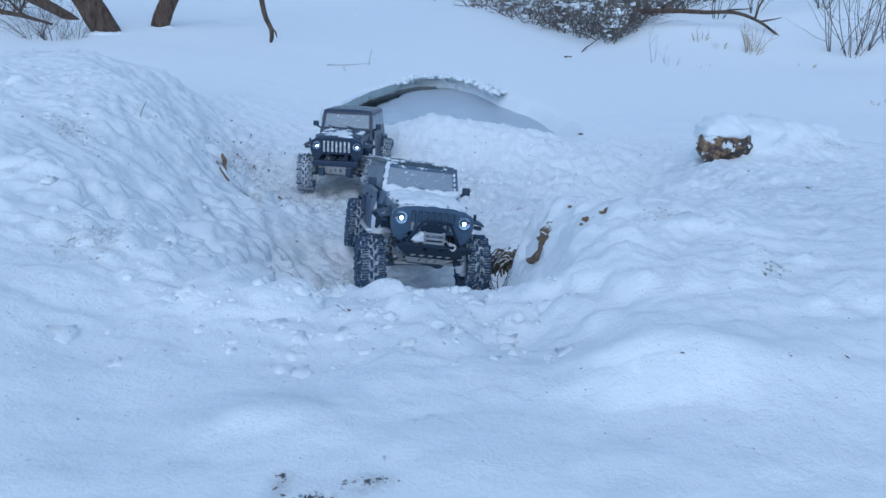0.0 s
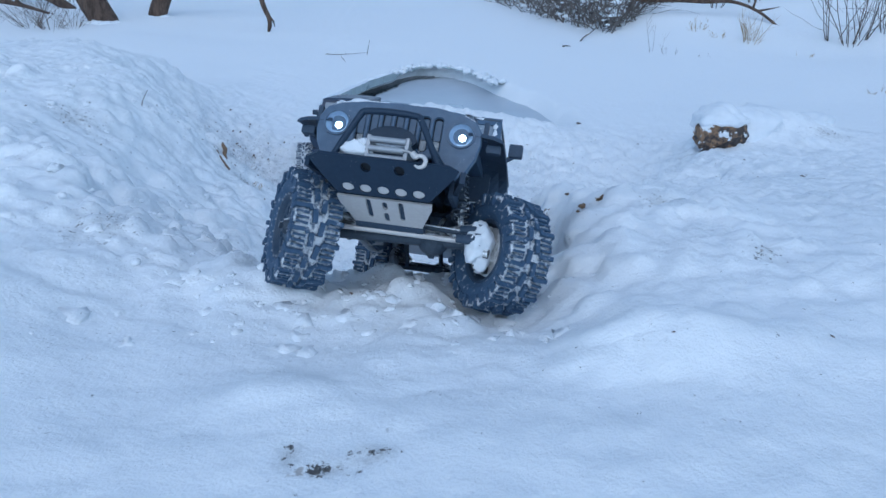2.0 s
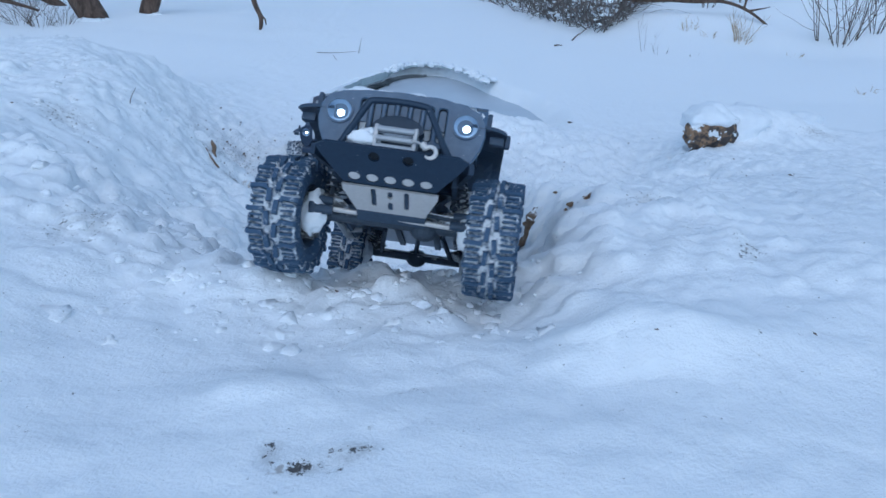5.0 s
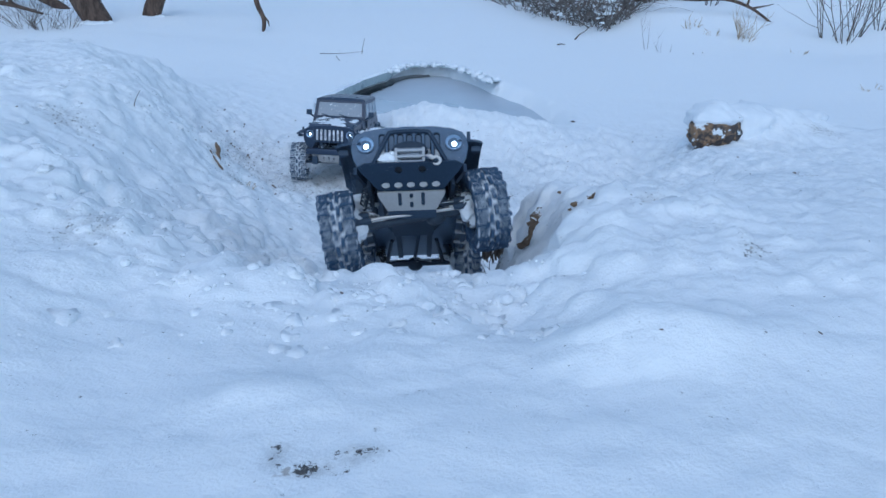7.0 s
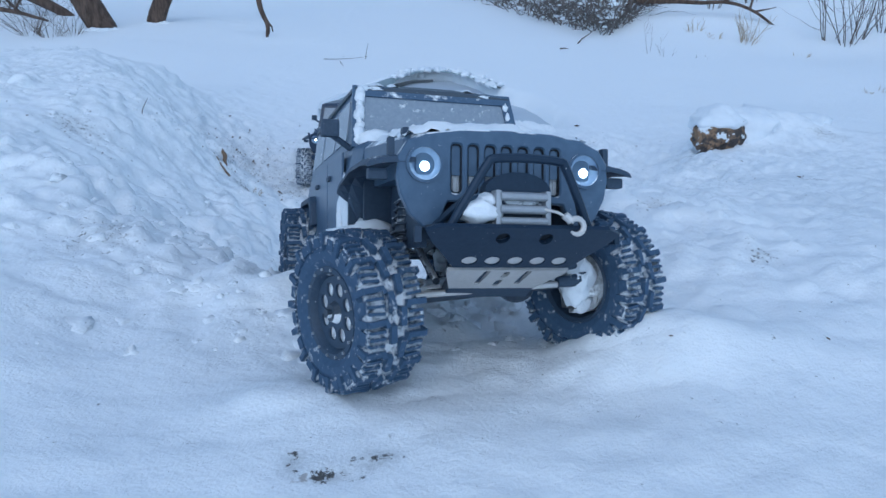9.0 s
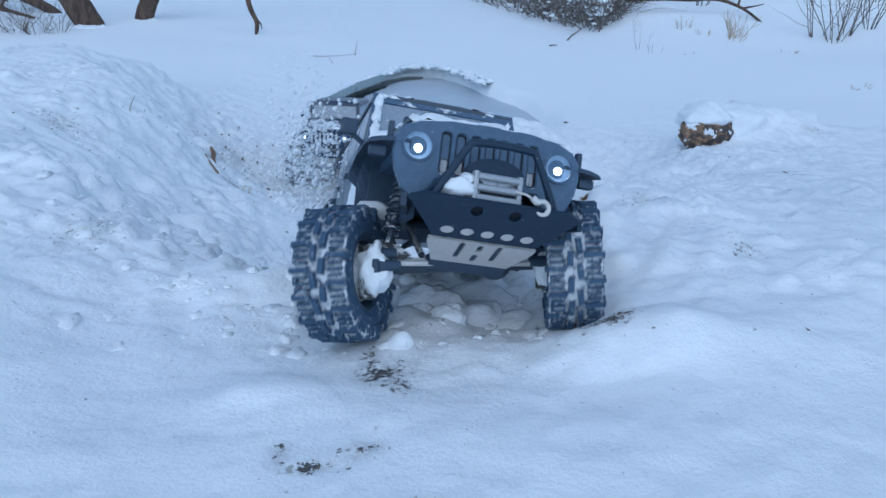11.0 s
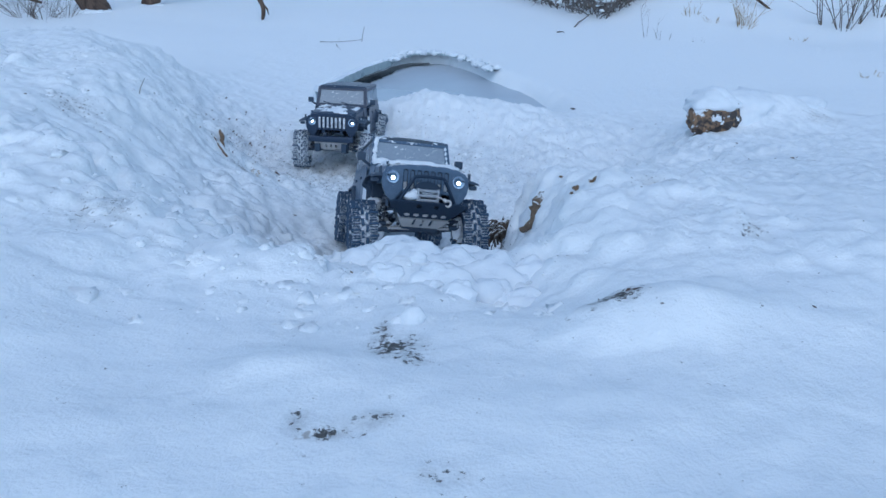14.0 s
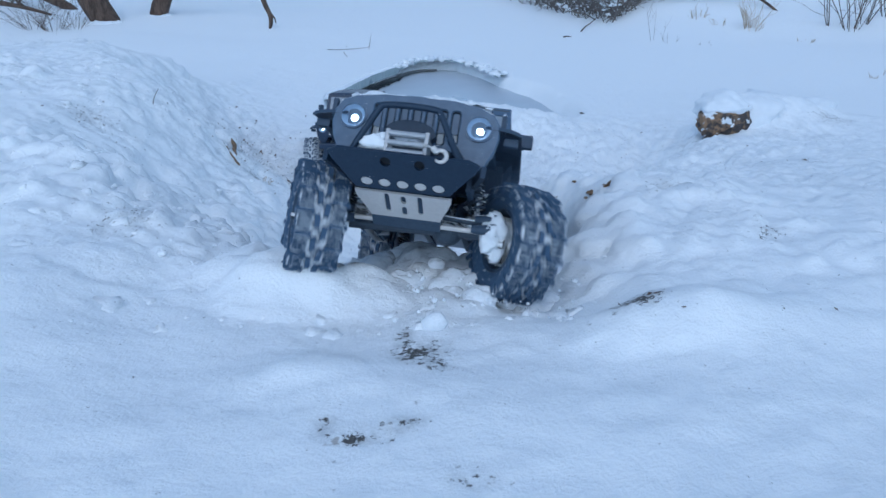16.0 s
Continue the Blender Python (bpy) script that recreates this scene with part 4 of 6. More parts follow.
        box(bm, (0, -0.0215, -0.0380), (0.104, 0.031, 0.003))
        for s in (-1, 1):
            box(bm, (s * 0.058, -0.010, -0.0425), (0.004, 0.038, 0.009), Matrix.Rotation(radians(s * 14), 3, "Z"))
        bumper = part("front_bumper", bm, M_BUMPER, root, "angular black steel bumper with round holes")
        # near-black discs paint the shade inside the round holes
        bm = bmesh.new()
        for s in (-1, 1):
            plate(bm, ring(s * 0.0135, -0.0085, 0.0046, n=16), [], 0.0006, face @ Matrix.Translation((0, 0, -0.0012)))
        part("hole_shade", bm, M_RECESS_SHADE, bumper)
        bm = bmesh.new()
        for k in range(5):
            plate(bm, ring((k - 2) * 0.0144, -0.0280, 0.0048, 0.0036, 14), [], 0.001, face @ Matrix.Translation((0, 0, 0.0008)))
        part("oval_insert", bm, M_ALU, bumper, "pale aluminium seen through oval holes")
        bm = bmesh.new()
        hoop = [(-0.043, -0.028, -0.037), (-0.0335, -0.032, -0.019), (-0.0245, -0.035, -0.003), (-0.020, -0.0355, 0.0005), (-0.0, -0.036, 0.0015), (0.020, -0.0355, 0.0005), (0.0245, -0.035, -0.003), (0.0335, -0.032, -0.019), (0.043, -0.028, -0.037)]
        tube(bm, spline(hoop, 4), 0.0027, 10)
        part("bull_bar", bm, M_BUMPER, bumper, "black tubular bull bar")
        for s in (-1, 1):
            bm = bmesh.new()
            tube(bm, [(s * 0.034, -0.032, -0.020), (s * 0.048, -0.012, -0.037)], 0.0022, 8)
            part("brace", bm, M_BUMPER, bumper)
        bm = bmesh.new()
        box(bm, (0, -0.0175, -0.0365), (0.036, 0.018, 0.003), bevel=0.0006)
        win = part("winch", bm, M_STEEL, root, "silver winch with tie bars")
        for z in (-0.0200, -0.0275, -0.0345):
            bm = bmesh.new()
            rod(bm, (-0.0145, -0.0305, z), (0.0145, -0.0305, z), 0.0026, seg=12)
            part("tie_bar", bm, M_STEEL, win)
        for s in (-1, 1):
            bm = bmesh.new()
            box(bm, (s * 0.0155, -0.0215, -0.0272), (0.0035, 0.020, 0.0215), bevel=0.001)
            part("drum_support", bm, M_STEEL, win)
        bm = bmesh.new()
        rod(bm, (-0.0145, -0.0205, -0.0272), (0.0145, -0.0205, -0.0272), 0.0072, seg=16)
        part("drum", bm, M_GREY, win)
        bm = bmesh.new()
        arch = [(0.021 * math.cos(a), 0.0115 * math.sin(a)) for a in (math.pi * k / 12 for k in range(13))]
        plate(bm, arch + [(-0.017, -0.004), (0.017, -0.004)], [], 0.010, Matrix.Translation((0, -0.013, -0.0165)) @ XZ)
        part("motor_cover", bm, M_BUMPER, win, "black arched cover")
        bm = bmesh.new()
        lump(bm, (-0.0255, -0.025, -0.029), 0.0105, 4, (1.25, 0.9, 0.72))
        lump(bm, (-0.0200, -0.024, -0.0225), 0.0055, 9, (1.1, 0.9, 0.8))
        part("snow_lump", bm, M_LOOSE, win, "snow caught beside the winch", True)
        bm = bmesh.new()
        tube(bm, [(0.012, -0.032, -0.027), (0.019, -0.036, -0.029), (0.024, -0.038, -0.032)], 0.0009, 6)
        rod(bm, (0.0225, -0.038, -0.0305), (0.0265, -0.0385, -0.034), 0.0026, seg=10)
        hook = [(0.0265 + 0.0046 * math.cos(a) + 0.003, -0.0395, -0.0370 + 0.0046 * math.sin(a)) for a in (radians(150 - 24 * k) for k in range(13))]
        tube(bm, hook, [0.0018] * 9 + [0.0016, 0.0014, 0.0011, 0.0008], 8)
        part("tow_hook", bm, M_ALU, win, "pale metal tow hook on its cable")
        belly = Matrix.Translation((0, -0.0095, -0.0612)) @ Matrix.Rotation(radians(69), 4, "X") @ XZ
        bm = bmesh.new()
        plate(bm, [(-0.0392, 0.000), (0.0392, 0.000), (0.0388, -0.006), (0.0262, -0.0412), (-0.0262, -0.0412), (-0.0388, -0.006)],
              [slot(s * 0.0135, -0.013, 0.0042, 0.024, 0.002) for s in (-1, 1)] + [slot(0, -0.0075, 0.0042, 0.0100, 0.002), slot(0, -0.0225, 0.0042, 0.0110, 0.002)], 0.0022, belly)
        part("skid_plate", bm, M_ALU, root, "pale slotted aluminium skid plate")
        # near-black sheet painting the shade behind the skid plate's slots
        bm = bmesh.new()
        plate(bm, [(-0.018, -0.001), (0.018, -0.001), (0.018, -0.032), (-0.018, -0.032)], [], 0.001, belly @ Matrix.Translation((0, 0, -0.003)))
        part("skid_slot_shade", bm, M_RECESS_SHADE, root)
        bm = bmesh.new()
        box(bm, (0, 0.012, -0.066), (0.058, 0.05, 0.008), Matrix.Rotation(radians(-28), 3, "X"))
        part("crossmember", bm, M_BLACK, root)
    else:
        box(bm, (0, -0.012, -0.044), (0.118, 0.024, 0.015), bevel=0.004)
        part("front_bumper", bm, M_PAINT_DARK, root, "plain dark bumper bar")
        bm = bmesh.new()
        plate(bm, [(-0.044, 0.004), (0.044, 0.004), (0.034, -0.020), (-0.034, -0.020)], [slot(k * 0.013, -0.009, 0.005, 0.012, 0.002) for k in (-1, 0, 1)], 0.0022, Matrix.Translation((0, -0.016, -0.054)) @ Matrix.Rotation(radians(38), 4, "X") @ XZ)
        part("skid_plate", bm, M_ALU, root, "pale slotted skid plate")
        bm = bmesh.new()
        for k in range(7):
            box(bm, ((k - 3) * 0.0108, -0.006, -0.002), (0.0058, 0.003, 0.028), bevel=0.0012)
        part("grille_slats", bm, M_CHROME, grille, "bright upright grille slats")
        for s in (-1, 1):
            bm = bmesh.new()
            box(bm, (s * 0.035, 0.0, -0.066), (0.014, 0.05, 0.022), bevel=0.003)
            part("frame_horn", bm, M_BLACK, root)
    meshes = wheel_parts(tyre_material)
    wheels = [wheel(root, meshes, pose(x, y, z, 0, 0, turn)) for x, y, z, turn in HUBS]
    return root, wheels, axles


front_truck, front_wheels, front_axles = crawler("slate grey model off-road truck with winch, snow-dusted, headlights lit", M_PAINT, M_ROOF, M_TYRE, True)
rear_truck, rear_wheels, rear_axles = crawler("dark navy model off-road truck standing in snow, headlights lit", M_PAINT_DARK, M_PAINT_DARK, M_TYRE_SNOW, False)
rear_truck.matrix_world = pose(-0.276, 1.8355, 0.212, -9.4, 2.6, -3.2)
for k, steer in ((0, 6), (1, 6)):
    x, y, z, turn = HUBS[k]
    rear_wheels[k].matrix_local = pose(x, y, z, 20, 0, turn + steer)


# ---------------------------------------------------------------- pond
def pond_things():
    bm = bmesh.new()
    rim = [bm.verts.new((0.02 + 0.95 * math.cos(a), 2.9 + 1.0 * math.sin(a), -0.018)) for a in (k * math.tau / 48 for k in range(48))]
    bm.faces.new(rim)
    tagged(part("pond_ice", bm, M_POND, None), "grey slushy ice of a small pond", "pond", kind="structure")
    # the broken edge of the ice sheet, thickest at the far side
    rnd = random.Random(5)
    bm = bmesh.new()
    rows = []
    for k in range(101):
        a = radians(64 + 104 * k / 100)
        lo, hi = 0.2, 1.2
        for _ in range(24):
            mid = (lo + hi) / 2
            inside = float(pond(np.array([0.02 + mid * math.cos(a)]), np.array([2.9 + mid * math.sin(a)]))[0]) < 1.0
            lo, hi = (mid, hi) if inside else (lo, mid)
        r = lo + 0.004 * rnd.uniform(-1, 1)
        thick = 0.005 + 0.030 * max(0.0, min(1.0, (k - 30) / 14)) * min(1.0, (101 - k) / 12) + 0.0015 * rnd.uniform(-1, 1)
        d = Vector((math.cos(a), math.sin(a), 0))
        c = Vector((0.02, 2.9, 0))
        top = 0.045
        rows.append([bm.verts.new(c + d * (r + 0.10) + Vector((0, 0, top - 0.03))), bm.verts.new(c + d * (r - 0.05) + Vector((0, 0, top))), bm.verts.new(c + d * (r - 0.052) + Vector((0, 0, top - thick))), bm.verts.new(c + d * (r + 0.08) + Vector((0, 0, top - thick - 0.006)))])
    for a, b in zip(rows, rows[1:]):
        for k in range(4):
            f = bm.faces.new((a[k], a[(k + 1) % 4], b[(k + 1) % 4], b[k]))
            f.material_index = 1 if k == 0 else 0
    bmesh.ops.recalc_face_normals(bm, faces=bm.faces)
    # near-black strip that paints the shade in the gap below the ice edge
    strip = bmesh.new()
    side = [[strip.verts.new((v.co.x, v.co.y, -0.014)) for v in (row[3], row[2])] for row in rows[28:78]]
    for k, pair in enumerate(side):
        inward = Vector((0.02, 2.9, -0.014)) - pair[1].co
        pair[1].co += inward.normalized() * 0.05 * math.sin(math.pi * k / 49) * (1 + 0.4 * rnd.uniform(-1, 1))
    for a, b in zip(side, side[1:]):
        strip.faces.new((a[0], a[1], b[1], b[0]))
    # clods of snow along the edge
    for k in range(0, 46):
        v = rows[k][1].co
        ice_clods.append((v.x + rnd.uniform(-0.02, 0.05), v.y + rnd.uniform(-0.01, 0.05), 0.047, rnd.uniform(0.006, 0.022) * (0.5 if k > 48 else 1.0)))
    tagged(part("ice_gap_shade", strip, M_GAP_SHADE, None), "near-black strip painting the shade under the ice edge", "water", kind="structure")
    tagged(part("ice_shelf", bm, [M_ICE, M_LOOSE], None), "broken grey-green edge of the ice sheet", "ice", kind="structure")


ice_clods = []
pond_things()
clods = bmesh.new()
for k, (x, y, z, r) in enumerate(ice_clods):
    lump(clods, (x, y, z), r, k, (1.2, 1, 0.8), 2, 0.6)
tagged(part("edge_snow", clods, M_LOOSE, None, smooth=True), "crumbled snow along the edge of the ice", "snow", kind="stuff")


# ---------------------------------------------------------------- plants and wood
def bough(bm, rnd, start, heading, length, r, bend=0.35, droop=0.0, steps=6, seg=6, fork=0):
    pts, p, d = [], Vector(start), Vector(heading).normalized()
    for k in range(steps + 1):
        pts.append(p.copy())
        d = (d + Vector((rnd.uniform(-1, 1), rnd.uniform(-1, 1), rnd.uniform(-1, 1) - droop)) * bend / steps * 1.6).normalized()
        p = p + d * length / steps
    tube(bm, pts, [r * (1 - 0.75 * k / steps) for k in range(steps + 1)], seg)
    for _ in range(fork):
        k = rnd.randrange(1, steps)
        side = (d + Vector((rnd.uniform(-1, 1), rnd.uniform(-1, 1), rnd.uniform(-0.4, 1)))).normalized()
        bough(bm, rnd, pts[k], side, length * rnd.uniform(0.3, 0.6), r * 0.5, bend, droop, 4, 5)


def tree(base, lean, r, label, seed, hang=None):
    rnd = random.Random(seed)
    root = tagged(new("tree"), label, "tree")
    root.location = base
    bm = bmesh.new()
    top = Vector((lean[0], lean[1], 3.2))
    pts = [Vector((0, 0, -0.15)), Vector((0.0, 0, 0.0)), top * 0.08, top * 0.2, top * 0.45, top * 0.7, top]
    tube(bm, spline(pts, 4), [r * 1.12 * (1 - 0.55 * k / 24) for k in range(25)], 16)
    for v in bm.verts:
        f = 1 + 0.10 * noise.noise(v.co * 9) + 0.05 * noise.noise(v.co * 26)
        axis = top * max(0.0, v.co.z / 3.2)
        v.co.x, v.co.y = axis.x + (v.co.x - axis.x) * f, axis.y + (v.co.y - axis.y) * f
    part("trunk", bm, M_BARK, root, smooth=True)
    for k in range(7):
        bm = bmesh.new()
        a = math.pi + math.pi * (k + 0.5) / 7
        lump(bm, (1.05 * r * math.cos(a), 1.05 * r * math.sin(a), -0.012), r * rnd.uniform(0.35, 0.6), seed + k, (1.2, 1.0, 0.6), 2, 0.4)
        part("snow_at_foot", bm, M_LOOSE, root, "snow heaped at the foot", True)
    for k in range(5):
        bm = bmesh.new()
        z = rnd.uniform(0.45, 0.95)
        bough(bm, rnd, top * z, (rnd.uniform(-1, 1), rnd.uniform(-0.4, 1), rnd.uniform(0.2, 0.9)), rnd.uniform(0.9, 1.6), r * 0.3, 0.4, 0.0, 7, 8, 3)
        part("limb", bm, M_BARK, root, smooth=True)
    if hang:
        bm = bmesh.new()
        a = top * 0.55
        low = Vector(hang) - Vector(base)
        pts = spline([a, a.lerp(low, 0.45) + Vector((0, 0, 0.42)), low + Vector((-0.035, 0, 0.75)), low + Vector((-0.025, 0, 0.26)), low + Vector((0.018, 0, 0.10)), low + Vector((0.0, 0, 0.0))], 6)
        tube(bm, pts, [0.026 - 0.014 * k / (len(pts) - 1) if k < len(pts) - 4 else 0.013 - 0.003 * (k - len(pts) + 4) for k in range(len(pts))], 8)
        tube(bm, [low + Vector((0.012, 0, 0.13)), low + Vector((0.045, 0, 0.09)), low + Vector((0.05, 0, 0.055))], [0.009, 0.006, 0.003], 6)
        part("drooping_limb", bm, M_BARK, root, "bare drooping limb", True)
    return root


tree((-2.30, 5.12, level(-2.30, 5.12)), (-1.5, 0.2), 0.092, "thick brown trunk of a bare tree in snow", 3)
tree((-2.04, 5.42, level(-2.04, 5.42)), (1.6, 0.3), 0.062, "slender leaning brown tree trunk in snow", 4, hang=(-1.165, 5.02, 0.055))


def shrub(base, seed, count, tall, spread, label, material=M_TWIG, r=0.004, lean=(0, 0), name="shrub", bend=0.35):
    rnd = random.Random(seed)
    root = tagged(new(name), label, name.replace("_", " "))
    root.location = base
    for k in range(count):
        bm = bmesh.new()
        a = rnd.uniform(0, math.tau)
        d = (spread * math.cos(a) + lean[0], spread * math.sin(a) + lean[1], 1)
        bough(bm, rnd, (0.03 * math.cos(a), 0.03 * math.sin(a), -0.03), d, tall * rnd.uniform(0.55, 1.1), r * rnd.uniform(0.6, 1.2), bend, 0.1, 7, 5, 3)
        part("stem", bm, material, root)
    return root


for k, (x, y, n, h) in enumerate(((-2.66, 4.86, 22, 0.46), (-2.50, 4.80, 22, 0.42), (-2.38, 4.84, 14, 0.30))):
    shrub((x, y, level(x, y)), 11 + k, n, h, 0.75, "leafless thin-stemmed bush standing in snow", r=0.0014, bend=0.8)
for k, (x, y, n, h) in enumerate(((2.46, 4.67, 5, 0.85), (2.52, 4.56, 9, 0.9), (2.66, 4.70, 8, 0.9), (2.86, 4.80, 9, 0.9), (2.0, 5.5, 7, 0.6), (2.3, 5.6, 8, 0.7), (2.75, 5.5, 9, 0.8), (3.1, 5.2, 8, 0.9))):
    shrub((x, y, level(x, y)), 30 + k, n, h, 0.35, "upright bare saplings on the snowy bank", r=0.0030, bend=0.75)
for k, (x, y, h) in enumerate(((1.96, 4.7, 0.24), (1.93, 4.62, 0.14), (1.68, 4.9, 0.10), (1.76, 4.75, 0.06), (2.12, 4.3, 0.05), (1.93, 3.2, 0.05))):
    shrub((x, y, level(x, y)), 50 + k, 10, h, 0.4, "tuft of dry straw-coloured grass in snow", M_STRAW, 0.0022, (0.0, -0.2), "grass_tuft")
for k, (x, y, h) in enumerate(((1.27, 4.36, 0.22), (1.51, 4.2, 0.06), (1.33, 4.3, 0.1))):
    shrub((x, y, level(x, y)), 60 + k, 3, h, 0.2, "thin dead stalks sticking out of snow", M_TWIG, 0.0013, (0, 0), "dead_stalk")


def stick(pts, r, label, name="stick", material=M_TWIG, forks=0, seed=1):
    rnd = random.Random(seed)
    pts = [Vector((x, y, level(x, y) + z)) for x, y, z in pts]
    bm = bmesh.new()
    path = spline(pts, 5)
    tube(bm, path, [r * (1 - 0.6 * k / (len(path) - 1)) for k in range(len(path))], 7)
    for _ in range(forks):
        q = rnd.choice(path[2:-2])
        bough(bm, rnd, q, (rnd.uniform(-1, 1), rnd.uniform(-0.3, 0.3), rnd.uniform(0, 1)), rnd.uniform(6, 14) * r, r * 0.5, 0.3, 0, 4, 5)
    return tagged(part(name, bm, material, None, smooth=True), label, "stick")


stick([(-0.66, 4.2, 0.004), (-0.58, 4.22, 0.005), (-0.50, 4.26, 0.006), (-0.42, 4.29, 0.012)], 0.0018, "thin dead branch lying on snow", forks=2, seed=2)
stick([(-0.43, 4.27, 0.0), (-0.422, 4.28, 0.04), (-0.412, 4.30, 0.085)], 0.0018, "thin twig standing out of snow", "twig")
stick([(-0.56, 4.14, 0.006), (-0.54, 4.06, 0.005), (-0.52, 3.99, 0.004)], 0.0016, "short twig lying on snow", "twig")
stick([(0.755, 4.61, 0.003), (0.78, 4.615, 0.006), (0.805, 4.62, 0.003)], 0.005, "dark stick end showing in the snow")
stick([(0.91, 4.86, 0.0), (0.96, 4.98, 0.012), (1.02, 5.10, 0.02), (1.09, 5.25, 0.03)], 0.005, "dark stick lying on the snowy ice")
stick([(1.35, 5.45, 0.12), (1.62, 5.3, 0.10), (1.82, 5.25, 0.09), (2.0, 5.2, 0.10), (2.14, 5.1, 0.06), (2.26, 4.98, -0.02)], 0.0185, "fallen grey-brown branch on the snowy bank", "fallen_branch", M_BARK, 4, 7)
stick([(-3.6, 6.1, 0.30), (-3.2, 5.9, 0.16), (-2.85, 5.75, 0.02), (-2.7, 5.65, -0.05)], 0.06, "dark fallen trunk in snow", "fallen_log", M_BARK, 0, 8)
stick([(-3.4, 5.5, 0.10), (-3.0, 5.35, 0.07), (-2.75, 5.3, 0.02)], 0.022, "dark bare branch in snow", "fallen_branch", M_BARK, 4, 9)
stick([(-0.575, 1.36, -0.01), (-0.570, 1.36, 0.012), (-0.560, 1.365, 0.034)], 0.0011, "small twig sticking out of snow", "twig")
stick([(-2.42, 3.95, 0.03), (-2.32, 3.87, 0.0), (-2.24, 3.86, 0.0), (-2.16, 3.92, 0.012)], 0.0028, "thin curved twig on snow", "twig")


def thicket(name, label, seed, place, count, tall, leaves, clods):
    """Brush too dense to count: twigs, withered leaves and snow caught in them."""
    rnd = random.Random(seed)
    bm = bmesh.new()
    for _ in range(count):
        x, y = place(rnd)
        bough(bm, rnd, (x, y, level(x, y) - 0.03), (rnd.uniform(-0.8, 0.8), rnd.uniform(-0.9, 0.3), rnd.uniform(0.3, 1)), tall * rnd.uniform(0.4, 1.1), 0.0042 * rnd.uniform(0.5, 1.6), 0.5, 0.25, 5, 4, 2)
    ob = tagged(part(name, bm, M_BRUSH, None), label, "undergrowth", kind="stuff")
    bm = bmesh.new()
    for _ in range(leaves):
        x, y = place(rnd)
        z = level(x, y) + tall * rnd.uniform(0.02, 0.75) ** 1.0
        q = Euler((rnd.uniform(0, 6), rnd.uniform(0, 6), rnd.uniform(0, 6))).to_matrix()
        s = rnd.uniform(0.010, 0.026)
        vs = [bm.verts.new(Vector((x, y, z)) + q @ Vector(c) * s) for c in ((-1, 0, 0), (0, -0.45, 0.12), (1, 0, 0), (0, 0.45, 0.12))]
        bm.faces.new(vs)
    tagged(part("withered_leaves", bm, M_BRUSH_LEAF, None), "withered grey-brown leaves on brush", "leaves", kind="stuff")
    bm = bmesh.new()
    for k in range(clods):
        x, y = place(rnd)
        lump(bm, (x, y, level(x, y) + tall * rnd.uniform(0.05, 0.6)), 0.006 + 0.024 * rnd.random() ** 3, k, (1.4, 1, 0.6), 1)
    tagged(part("caught_snow", bm, M_LOOSE, None, smooth=True), "lumps of snow caught in the brush", "snow", kind="stuff")
    return ob


def shore(rnd):
    t = rnd.random() ** 0.8
    y = 5.14 + 3.5 * t
    x0 = 1.12 - 0.25 * (y - 5.14)
    return x0 + rnd.random() ** 1.2 * (0.10 + 1.05 * (y - 5.14)), y


def behind_trees(rnd):
    y = 5.9 + 2.4 * rnd.random()
    return -y * (0.545 + 0.2 * rnd.random()), y


thicket("bank_brush", "dense dark leafless brush on the far bank, caught with snow", 21, shore, 1000, 0.38, 5200, 1500)
thicket("left_brush", "dark brush behind the bare trees", 22, behind_trees, 260, 0.5, 900, 200)
thicket("far_brush", "brush along the far shore", 23, lambda r: (-1.2 + 3.2 * r.random(), 9.4 + 1.8 * r.random()), 160, 0.5, 700, 50)


